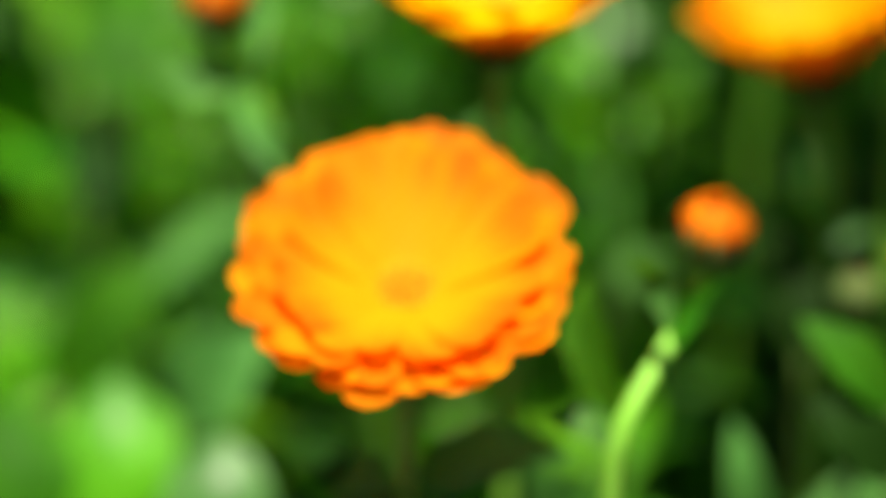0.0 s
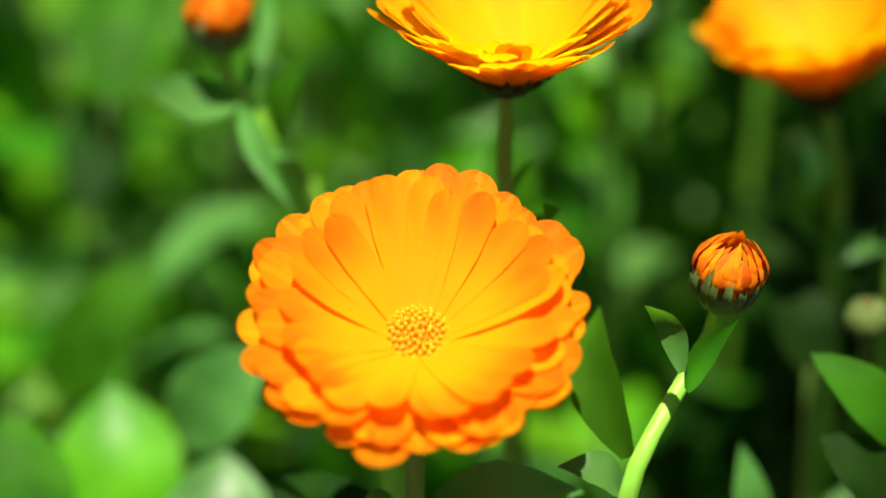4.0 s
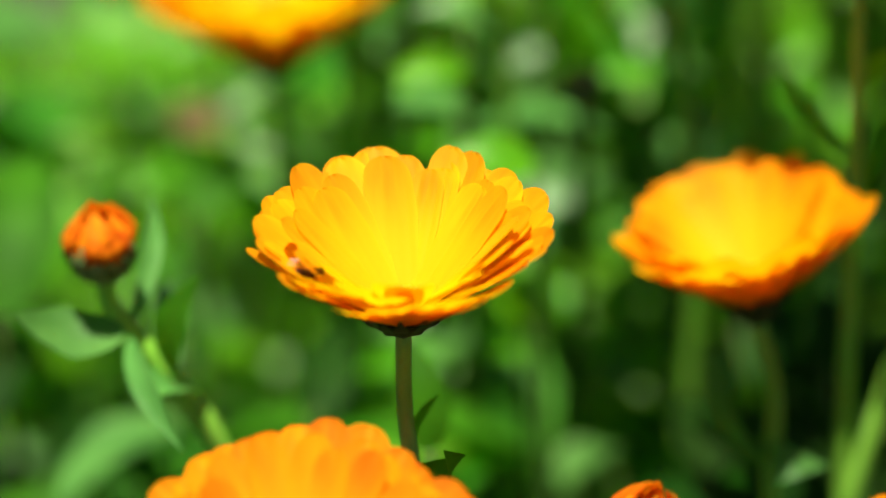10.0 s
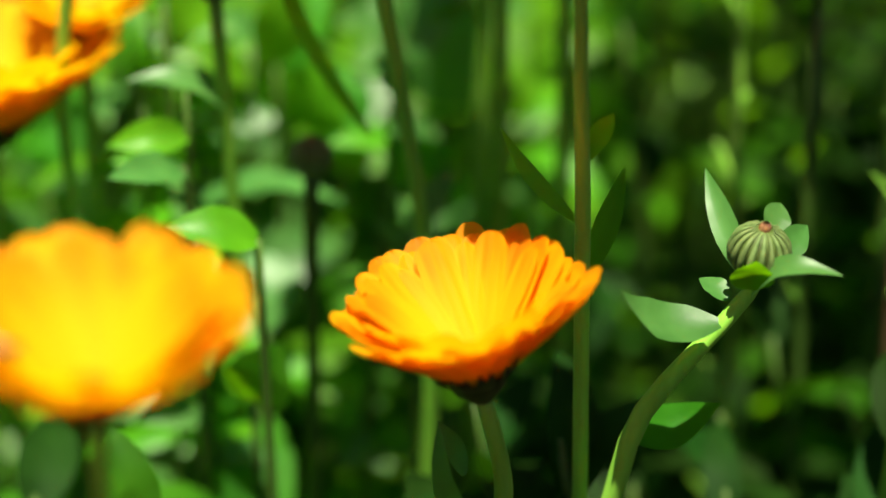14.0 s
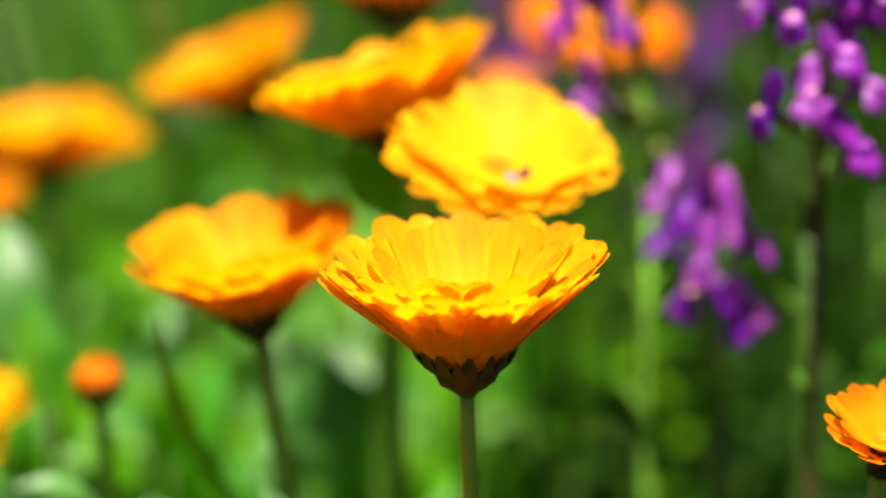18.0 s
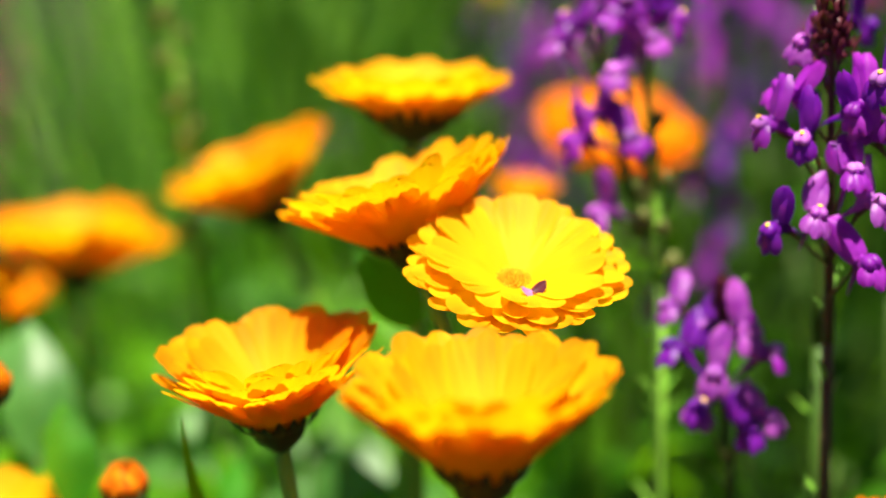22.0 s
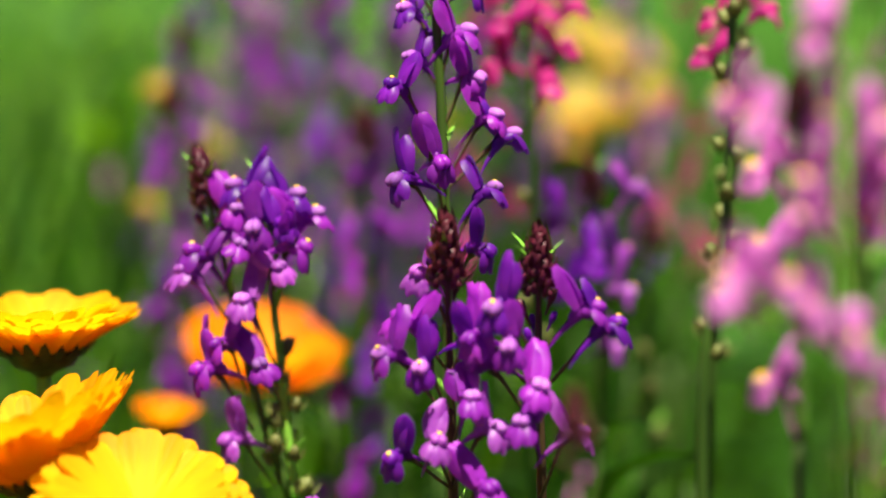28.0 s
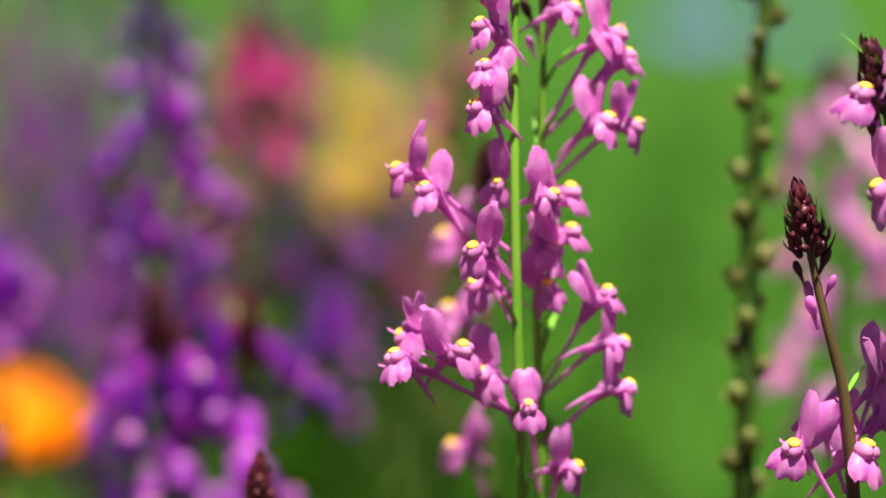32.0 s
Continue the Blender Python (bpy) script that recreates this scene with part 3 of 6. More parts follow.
CAPSULE_MESH = mesh_from("capsule", *join([ball(0.0015, 0.0015, 0.0022, 8, 6)] + [leaf_mesh((0.0012 * math.cos(a), 0.0012 * math.sin(a), -0.0026), (0.0028 * math.cos(a), 0.0028 * math.sin(a), 0.0024), 0.0012, 0.05, 0.2, (math.cos(a), math.sin(a), 0), nl=3, na=2) for a in (0, 1.26, 2.5, 3.8, 5.0)]))
PEDICEL = mesh_from("pedicel", *join([sweep([(0, 0, 0), (0.3, 0, 0.12), (0.7, 0, 0.34), (1, 0, 0.5)], [0.055, 0.05, 0.055, 0.11], 6), lobe((0.85, 0, 0.45), (1, 0.5, 0.9), (0, 0, 1), 0.5, 0.22, 0.1, 3, 2), lobe((0.85, 0, 0.45), (1, -0.5, 0.9), (0, 0, 1), 0.5, 0.22, 0.1, 3, 2), lobe((0.85, 0, 0.40), (1, 0, -0.3), (0, 0, 1), 0.5, 0.22, 0.1, 3, 2)]))


def flax_flower(plant, o, stem_at, where, facing, colour, rng, size=1.0, far=False):
    """One flower at a place, facing a way, with its stalk from the stem."""
    face = Vector((math.cos(facing), math.sin(facing), rng.uniform(-0.15, 0.2))).normalized()
    fr = frame_from((0, 0, 1), face)
    m = Matrix.Translation(Vector(where) - o) @ fr.to_4x4() @ pose(0, 0, 0, rng.uniform(-22, 22), rng.uniform(-25, 18), rng.uniform(-25, 25)) @ Matrix.Scale(size, 4)
    k = 1 if rng.random() < 0.5 else 0
    mat = FLAX_MATS[colour][0] if colour != "violet" else (VIOLET, PURPLE)[k]
    if colour in ("violet", "purple") and not far and rng.random() < 0.28:
        mat = LILAC
    me = COROLLAS[colour][rng.randrange(2) + 2 * k]
    fl = part("flower", me, mat, plant, "", m)
    part("palate", PALATES[colour], mat if far or (colour != "pink" and rng.random() < 0.55) else {"violet": PALATE_PALE, "purple": PALATE_PALE, "pink": PALATE_PINK, "magenta": MAGENTA}[colour], fl)
    if far:
        return fl
    if colour == "pink":
        part("spot", SPOTS, PALATE_YELLOW, fl)
    elif rng.random() < 0.4:
        part("spot", SPOTS, PALATE_YELLOW, fl, "", Matrix.Translation((0.0025, 0, 0.0011)) @ Matrix.Scale(0.5, 4))
    d = Vector(where) - Vector(stem_at)
    ln = max(0.003, d.length * 0.9)
    mm = Matrix.Translation(Vector(stem_at) - o) @ frame_from((0, 0, 1), (d.x, d.y, 0)).to_4x4() @ pose(0, 0, 0, 0, -math.degrees(math.atan2(d.z, math.hypot(d.x, d.y))) + math.degrees(math.atan2(0.5 * min(ln, 0.008), ln)), 0) @ Matrix.Diagonal((ln, 0.008, min(ln, 0.008), 1))
    part("pedicel", PEDICEL, PINK if colour == "pink" else STEM_MAROON, fl, "", Matrix.Identity(4)).matrix_basis = m.inverted() @ mm
    return fl


def spine(pts, s):
    """A point along a chain of points, s from 0 to 1."""
    ds = [(Vector(b) - Vector(a)).length for a, b in zip(pts, pts[1:])]
    d = s * sum(ds)
    for a, b, q in zip(pts, pts[1:], ds):
        if d <= q:
            return Vector(a).lerp(Vector(b), d / q)
        d -= q
    return Vector(pts[-1])


def toadflax(pts, colour, seed, label, flowers=(), auto=0, zone=(0.6, 0.97), head=True, pods=0, pod_zone=(0.4, 0.6), leaves=10, size=1.0, stem_mat=None, stem_r=0.0010, spread=0.009, head_size=1.0, far=False):
    """A toadflax spike along pts, ground to tip. flowers: (place, facing in degrees); auto: more of them by chance in the zone."""
    rng = random.Random(seed)
    pts = [(pts[0][0], pts[0][1], 0)] + list(pts)
    o = Vector(pts[0])
    plant = thing("toadflax", o, label, "flower spike", "toadflax spikes")
    n = len(pts)
    whole = sum((Vector(b) - Vector(a)).length for a, b in zip(pts, pts[1:]))
    foot = (Vector(pts[1]) - Vector(pts[0])).length / whole
    zone = (foot + (1 - foot) * zone[0], foot + (1 - foot) * zone[1])
    pod_zone = (foot + (1 - foot) * pod_zone[0], foot + (1 - foot) * pod_zone[1])
    low = Vector(pts[1]) - o
    # with no stem_mat the stalk's colour is darkened to stand for shade
    part("lower_stem", mesh_from("lower_stem", *sweep([(0, 0, 0), low * 0.5 + Vector((0.002, 0.003, 0)), low], [stem_r * 1.6, stem_r * 1.55, stem_r * 1.5], 7)), stem_mat or STEM_DARK_SHADED, plant)
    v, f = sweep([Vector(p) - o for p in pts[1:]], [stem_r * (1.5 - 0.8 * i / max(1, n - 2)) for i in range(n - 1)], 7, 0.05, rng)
    part("stem", mesh_from("stem", v, f), stem_mat or STEM_DARK_SHADED, plant)
    top = Vector(pts[-1])
    if head:
        d = Vector(pts[-1]) - Vector(pts[-2])
        tagged(part("bud_head", HEAD_MESHES[rng.randrange(3)], MAROON, plant, "tight dark maroon buds at the tip", Matrix.Translation(top - o - d.normalized() * 0.006) @ frame_from(d).to_4x4() @ Matrix.Diagonal((head_size * 1.15, head_size * 1.15, head_size * 0.78, 1))), kind="stuff")
        for i in range(0 if far else 5):
            a, q = i * 2.4 + rng.random(), 0.006 + 0.0022 * i
            c = top - d.normalized() * q + Vector((math.cos(a), math.sin(a), 0)) * 0.0030 * head_size
            part("bud", BUD_MESH, MAROON if i < 2 else FLAX_MATS[colour][0], plant, "", Matrix.Translation(c - o) @ frame_from((math.cos(a) * 0.45, math.sin(a) * 0.45, 1)).to_4x4() @ Matrix.Scale(rng.uniform(0.8, 1.2), 4))
    for where, facing in flowers:
        where = Vector(where)
        best = min((spine(pts, i / 60) for i in range(61)), key=lambda p: (p + Vector((0, 0, 0.004)) - where).length)
        low = min(0.011, 0.8 * (Vector(best) - where).to_2d().length)
        flax_flower(plant, o, best - Vector((0, 0, 0.002 + low)), where, radians(facing), colour, rng, size * rng.uniform(0.82, 1.02))
    for i in range(auto):
        s = zone[0] + (zone[1] - zone[0]) * (i + rng.uniform(0.2, 0.8)) / auto
        a = i * 2.4 + rng.uniform(-0.4, 0.4) + seed
        p = spine(pts, s)
        q = spread * (1.1 - 0.45 * (s - zone[0]) / (zone[1] - zone[0]))
        flax_flower(plant, o, p, p + Vector((math.cos(a) * q, math.sin(a) * q, 0.004)), a, colour, rng, size * rng.uniform(0.8, 1.05) * (1.05 - 0.3 * (s - zone[0]) / (zone[1] - zone[0])), far)
    for i in range(pods):
        s = pod_zone[0] + (pod_zone[1] - pod_zone[0]) * (i + rng.uniform(0.2, 0.8)) / pods
        a = i * 2.4 + rng.uniform(-0.4, 0.4)
        p = spine(pts, s)
        c = p + Vector((math.cos(a) * 0.0030, math.sin(a) * 0.0030, 0.003))
        part("seed_pod", CAPSULE_MESH, CAPSULE, plant, "", Matrix.Translation(c - o) @ frame_from((math.cos(a) * 0.5, math.sin(a) * 0.5, 1)).to_4x4() @ Matrix.Scale(rng.uniform(0.95, 1.3), 4))
    for i in range(leaves):
        s = rng.uniform(0.15, zone[0] + 0.15)
        a = rng.uniform(0, 6.28)
        p = spine(pts, s) - o
        ln = rng.uniform(0.006, 0.014) if s > 0.5 else rng.uniform(0.015, 0.03)
        vf = leaf_mesh(p, p + Vector((math.cos(a) * ln * 0.6, math.sin(a) * ln * 0.6, ln * 0.75)), 0.0016 if s > 0.5 else 0.0025, -0.1, 0.3, (math.cos(a), math.sin(a), 0.3), nl=4, na=2)
        part("leaf", mesh_from("leaf", *vf), STEM, plant)
    return plant


# ---- ground ----
def sheet(name, x0, y0, x1, y1, z, cuts, mat, label, bumpy=0.0, thick=0.0):
    verts, faces = [], []
    for i in range(cuts + 1):
        for j in range(cuts + 1):
            x, y = x0 + (x1 - x0) * i / cuts, y0 + (y1 - y0) * j / cuts
            verts.append((x, y, z + bumpy * noise.noise((x * 3, y * 3, 1.7))))
    for i in range(cuts):
        for j in range(cuts):
            a = i * (cuts + 1) + j
            faces.append((a, a + cuts + 1, a + cuts + 2, a + 1))
    me = mesh_from(name, verts, faces)
    me.materials.append(mat)
    return tagged(new(name, me), label, "ground", "", "structure")


sheet("ground", -300, -300, 300, 300, 0, 40, SOIL, "dark garden soil under the flower bed")

# ---- marigolds ----
marigold((-0.0073, 0.4560, 0.3437), 0, 29, 0.070, 16, 27, 28, 1, (0.0, 0.53), "open double orange marigold facing up and forward", PETAL_ORANGE, 3, ray=0.128, disc=0.19, inner=9, via=(-0.0076, 0.4590, 0.2981),
         leaves=[((-0.0076, 0.4595, 0.2991), (0.0281, 0.4723, 0.3034), 0.016, 0.2), ((-0.0082, 0.4666, 0.2908), (-0.0236, 0.4510, 0.3042), 0.018, 0.3), ((-0.0094, 0.4762, 0.2877), (-0.0373, 0.5002, 0.2908), 0.010, 0.1, (0, -0.4, 1), LEAF_SHADED)])
marigold((0.0115, 0.5100, 0.3779), 0, 10, 0.058, 39, 43, 28, 2, (0.02, 0.52), "cup-shaped golden marigold on a slim green stem", PETAL_GOLD, 3, stem_r=0.0017, calyx_h=0.006, via=(0.0128, 0.5078, 0.3466), ray=0.158, inner=6,
         leaves=[((0.0138, 0.5087, 0.3486), (0.0187, 0.4965, 0.3587), 0.009, 0.3, (0.4, -0.8, 0.6), LEAF), ((0.0133, 0.5078, 0.3466), (0.0186, 0.5232, 0.3576), 0.007, -0.2, (1, -0.3, 0), LEAF)])
marigold((0.0916, 0.5815, 0.3452), -13, 4, 0.055, 44, 47, 27, 3, (0.11, 0.62), "half-open orange marigold with rays raised on one side", PETAL_AMBER, 3, via=(0.0963, 0.5825, 0.3098), lift=((330, 360, -9), (0, 20, -9)), inner=3,
         leaves=[((0.0954, 0.5821, 0.3086), (0.0822, 0.5849, 0.3381), 0.010, 0.16, (-1, -0.6, 0.3)), ((0.0967, 0.5820, 0.3086), (0.1075, 0.5717, 0.3130), 0.010, 0.5, (0.3, -1, 0.5)), ((0.0883, 0.5888, 0.3229), (0.0833, 0.5986, 0.3321), 0.005, 0.1)])
marigold((0.1134, 0.5981, 0.4357), -2, 3, 0.059, 44, 45, 32, 4, (0.125, 0.63), "cup-shaped golden marigold with dark sepals", PETAL_GOLD, 3, ray=0.150, inner=9, stem_r=0.0017, calyx_h=0.008, via=(0.1165, 0.6060, 0.3739),
         leaves=[((0.1150, 0.6068, 0.3757), (0.0988, 0.6155, 0.3956), 0.0045, -0.12, (0.2, -0.8, 0.8), LEAF_SUNLIT), ((0.1159, 0.6060, 0.3898), (0.1216, 0.5991, 0.4034), 0.005, -0.2, (0.2, -0.8, 0.8), LEAF_SUNLIT), ((0.1175, 0.6110, 0.3591), (0.1300, 0.6300, 0.3800), 0.006, 0.1, (0.3, -0.6, 0.8), LEAF)])
marigold((0.0756, 0.6802, 0.4239), -8, 4, 0.057, 38, 43, 27, 5, (0.08, 0.74), "orange marigold with a dark cup of sepals", PETAL_AMBER, 3, stem_mat=STEM_MID,
         leaves=[((0.0789, 0.6983, 0.3813), (0.0850, 0.6957, 0.3759), 0.006, 0.1), ((0.0760, 0.7010, 0.3650), (0.0520, 0.6838, 0.4325), 0.0055, -0.14, (0.5, -0.8, 0.4), LEAF_SUNLIT)])
marigold((0.1297, 0.6713, 0.4595), 3, 23, 0.054, 19, 15, 28, 6, (0.14, 0.75), "wide-open golden marigold holding a small fallen petal", PETAL_GOLD, 3, stem_mat=STEM_MID, disc=0.17, ray=0.128, via=(0.1340, 0.7500, 0.3850))
marigold((0.1117, 0.6949, 0.4629), -16, -8, 0.060, 36, 39, 27, 7, (0.11, 0.75), "golden marigold leaning sideways over its neighbour", PETAL_GOLD, 3, stem_mat=STEM_MID, via=(0.1130, 0.7600, 0.3900),
         leaves=[((0.1136, 0.7269, 0.4409), (0.0978, 0.7326, 0.4598), 0.014, 0.1, (0, -1, 0.4), LEAF)])
marigold((0.1155, 0.7509, 0.4845), 0, -4, 0.054, 34, 27, 26, 8, (0.13, 0.82), "flat golden marigold with a dark cup of sepals", PETAL_GOLD, 3, disc=0.30, calyx_h=0.007, stem_mat=STEM_MID,
         leaves=[((0.1230, 0.7850, 0.4300), (0.1350, 0.7520, 0.4920), 0.0022, 0.02, (0, -1, 0.2), LEAF_SHADED)])
marigold((0.0225, 0.8804, 0.4137), -4, -4, 0.062, 36, 34, 24, 9, (0.05, 0.95), "golden marigold at the back of the bed", PETAL_AMBER, 3, stem_mat=STEM_MID, lift=((320, 360, -14), (0, 40, -14)))
marigold((0.0850, 0.8583, 0.4375), -22, -4, 0.056, 38, 42, 24, 10, (0.09, 0.92), "golden marigold leaning sideways at the back of the bed", PETAL_AMBER, 3, stem_mat=STEM_MID)
marigold((-0.0230, 0.7309, 0.3535), -2, 3, 0.076, 36, 42, 26, 11, (-0.02, 0.86), "large golden marigold standing behind the orange one", PETAL_GOLD, 3, stem_mat=STEM_MID)
marigold((0.1998, 0.9153, 0.4409), 3, 20, 0.057, 24, 28, 22, 12, (0.18, 1.0), "red-orange marigold standing among the toadflax", PETAL_ORANGE, 3, stem_mat=STEM_MID)
marigold((0.1590, 0.8480, 0.4385), 4, 6, 0.022, 40, 44, 16, 13, (0.15, 0.9), "small orange marigold half hidden by a larger one", PETAL_ORANGE, 2, stem_mat=STEM_MID)
marigold((-0.0039, 0.8777, 0.4093), 10, 8, 0.022, 40, 44, 16, 14, (0.03, 0.92), "small half-open golden marigold at the back", PETAL_AMBER, 2, stem_mat=STEM_MID)
marigold((0.1986, 0.5884, 0.4181), 0, 20, 0.028, 30, 36, 18, 15, (0.19, 0.66), "small orange marigold beside the closed bud", PETAL_ORANGE, 2, stem_mat=STEM_MID)
marigold((0.1138, 0.5181, 0.3149), 2, 20, 0.026, 36, 42, 18, 16, (0.14, 0.58), "small half-open orange marigold low in the bed", PETAL_ORANGE, 2, stem_mat=STEM_MID)
marigold((-0.0843, 0.9115, 0.3217), 0, 8, 0.042, 36, 40, 20, 17, (-0.05, 1.0), "red-orange marigold far back in the bed", PETAL_ORANGE, 2, stem_mat=STEM_MID)
marigold((0.0029, 0.7470, 0.3749), 0, 8, 0.036, 36, 42, 20, 18, (0.01, 0.78), "small golden marigold at the edge of the bed", PETAL_GOLD, 2, stem_mat=STEM_MID)
marigold((-0.0022, 0.9437, 0.3855), 0, 8, 0.032, 36, 42, 20, 19, (-0.02, 0.95), "small orange marigold far back in the bed", PETAL_ORANGE, 2, stem_mat=STEM_MID)

orange_bud((0.0539, 0.4750, 0.3457), 10, 8, 0.0072, 21, (0.03, 0.51), "half-open orange marigold bud on a bent stem", via=(0.0354, 0.4546, 0.3128), stem_r=0.0016, stem_mat=STEM,
           leaves=[((0.0452, 0.4566, 0.3404), (0.0371, 0.4579, 0.3545), 0.006, -0.3, (-0.6, -0.6, 0.5)), ((0.0460, 0.4551, 0.3372), (0.0571, 0.4656, 0.3477), 0.006, -0.2, (0.6, -0.6, 0.5), LEAF), ((0.0360, 0.4624, 0.3177), (0.0312, 0.4893, 0.3388), 0.012, 0.2, (-0.5, -0.7, 0.3), LEAF), ((0.0353, 0.4592, 0.3109), (0.0211, 0.4574, 0.3184), 0.010, 0.2)])
orange_bud((-0.0522, 0.5629, 0.3673), -3, 10, 0.0076, 22, (0.02, 0.66), "dark orange marigold bud above pale leaves", via=(-0.0308, 0.5712, 0.3221), stem_r=0.0022, stem_mat=STEM,
           leaves=[((-0.0488, 0.5602, 0.3555), (-0.0707, 0.5512, 0.3644), 0.014, -0.18, (0, -0.5, 1)), ((-0.0472, 0.5639, 0.3567), (-0.0447, 0.5925, 0.3744), 0.005, 0.15, (0.4, -0.8, 0.3)), ((-0.0392, 0.5641, 0.3441), (-0.0316, 0.5628, 0.3682), 0.010, 0.15, (-0.6, -0.7, 0.4), LEAF),
                   ((-0.0475, 0.5597, 0.3543), (-0.0349, 0.5351, 0.3392), 0.006, 0.12, (-0.4, -0.8, 0.5)), ((-0.0369, 0.5667, 0.3372), (-0.0460, 0.5527, 0.3423), 0.012, 0.2), ((-0.0382, 0.5691, 0.3432), (-0.0426, 0.5990, 0.3503), 0.007, 0.2, (0, -1, 0.4))])
green_bud((0.1542, 0.5988, 0.3652), 6, 14, 0.0070, 23, (0.08, 0.66), "closed green marigold bud with pointed leaves round it", via=(0.1275, 0.6009, 0.3233), stem_r=0.0018, stem_mat=STEM,
          leaves=[((0.1456, 0.5936, 0.3553), (0.1220, 0.5870, 0.3671), 0.012, -0.22, (0, -0.5, 1)), ((0.1534, 0.6032, 0.3622), (0.1473, 0.6228, 0.3816), 0.0062, 0.08, (-0.3, -0.9, 0.2)), ((0.1527, 0.5941, 0.3610), (0.1704, 0.5828, 0.3701), 0.007, 0.28, (0, -0.5, 1)),
                  ((0.1511, 0.5903, 0.3647), (0.1518, 0.5870, 0.3727), 0.010, -0.1, (0, -1, 0.3), LEAF), ((0.1607, 0.6043, 0.3669), (0.1689, 0.6106, 0.3713), 0.007, 0.1, (0, -1, 0.3)), ((0.1601, 0.6111, 0.3699), (0.1642, 0.6178, 0.3742), 0.007, 0.1, (0, -1, 0.3)), ((0.1276, 0.6014, 0.3245), (0.1499, 0.6064, 0.3296), 0.011, -0.2, (0, -0.7, 0.7), LEAF), ((0.1490, 0.6010, 0.3575), (0.1440, 0.6090, 0.3600), 0.006, 0.1)])
orange_bud((0.0376, 0.7075, 0.4001), -3, 8, 0.0058, 24, (0.05, 0.76), "small orange marigold bud among leaves", stem_mat=STEM_MID,
           leaves=[((0.0420, 0.7160, 0.3660), (0.0140, 0.7080, 0.3790), 0.010, 0.22, (0, -0.5, 0.9))])
orange_bud((0.0038, 0.7159, 0.4262), 6, 8, 0.0055, 25, (0.02, 0.78), "dark orange marigold bud low in the bed", stem_mat=STEM_MID)
green_bud((0.0950, 0.5259, 0.3138), -5, 14, 0.0050, 26, (0.10, 0.60), "small closed green marigold bud in shade", stem_mat=STEM_DARK_SHADED)
green_bud((0.0609, 0.7025, 0.3547), 0, 10, 0.0056, 27, (0.06, 0.72), "dark closed marigold bud among leaves", stem_mat=STEM_DARK_SHADED)

# the small pink petal that fell into the open marigold
fallen = thing("fallen_petal", (0.1329, 0.6571, 0.4669), "small pink fallen petal lying in a marigold", "petal")
part("lobe", mesh_from("lobe", *lobe((0, 0, 0), (1, 0.2, 0.5), (0, -0.6, 1), 0.0038, 0.0032, 0.3)), MAROON, fallen, "dark crimson lobe")
part("lobe", mesh_from("lobe", *lobe((0, 0, 0), (-0.8, -0.3, 0.2), (0, -0.6, 1), 0.0032, 0.003, 0.3)), PINK, fallen)

# ---- the fly on the golden marigold ----
fly = thing("fly", (-0.0086, 0.4980, 0.3987), "small dark fly with pale clear wings on a petal", "insect")
FLY = 1.25
part("thorax", mesh_from("thorax", *moved(ball(0.0011, 0.0009, 0.0009, 10, 8), Matrix.Scale(FLY, 4))), BODY_DARK, fly)
part("abdomen", mesh_from("abdomen", *moved(ball(0.0015, 0.0009, 0.0008, 10, 8), Matrix.Scale(FLY, 4) @ Matrix.Translation((0.0020, 0, -0.0001)))), BODY_DARK, fly)
part("head", mesh_from("head", *moved(ball(0.0006, 0.0008, 0.0007, 10, 8), Matrix.Scale(FLY, 4) @ Matrix.Translation((-0.0015, 0, 0.0)))), BODY_DARK, fly)
for side in (-1, 1):
    part("wing", mesh_from("wing", *moved(leaf_mesh((0.0003, side * 0.0005, 0.0008), (0.0042, side * 0.0016, 0.0019), 0.0018, 0.03, 0.05, (0, 0, 1), 2.4), Matrix.Scale(FLY, 4))), WING, fly, "pale clear wing")
    for k in (-1, 0, 1):
        part("leg", mesh_from("leg", *moved(sweep([(k * 0.0006, side * 0.0006, -0.0003), (k * 0.0011, side * 0.0015, 0.0001), (k * 0.0015, side * 0.0020, -0.0011)], [0.00012, 0.0001, 0.00007], 5), Matrix.Scale(FLY, 4))), BODY_DARK, fly)

# ---- toadflax close to the lens ----
LBL_V = "violet toadflax spike with pale-lipped flowers"
LBL_P = "pink toadflax spike with yellow-spotted flowers"
toadflax([(0.1801, 0.7387, 0.4470), (0.1703, 0.7413, 0.4796), (0.1649, 0.7473, 0.5078), (0.1600, 0.7526, 0.5324)], "purple", 31, LBL_V + " and a dark tip", stem_mat=STEM_DARK_SHADED, head_size=1.3,
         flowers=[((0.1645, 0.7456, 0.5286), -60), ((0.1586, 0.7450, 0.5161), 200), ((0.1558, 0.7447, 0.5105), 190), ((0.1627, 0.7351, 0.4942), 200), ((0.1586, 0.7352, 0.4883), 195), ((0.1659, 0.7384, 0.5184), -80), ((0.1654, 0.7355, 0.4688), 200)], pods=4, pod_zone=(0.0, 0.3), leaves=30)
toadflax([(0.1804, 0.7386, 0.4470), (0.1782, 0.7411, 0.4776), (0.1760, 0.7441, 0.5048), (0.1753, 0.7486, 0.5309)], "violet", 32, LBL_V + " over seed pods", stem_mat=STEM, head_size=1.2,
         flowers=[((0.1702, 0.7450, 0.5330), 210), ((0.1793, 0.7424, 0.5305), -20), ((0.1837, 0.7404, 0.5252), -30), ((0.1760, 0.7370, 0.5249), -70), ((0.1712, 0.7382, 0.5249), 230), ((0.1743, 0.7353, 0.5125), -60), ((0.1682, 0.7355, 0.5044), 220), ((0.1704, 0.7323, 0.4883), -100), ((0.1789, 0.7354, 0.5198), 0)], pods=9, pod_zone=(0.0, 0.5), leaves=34)
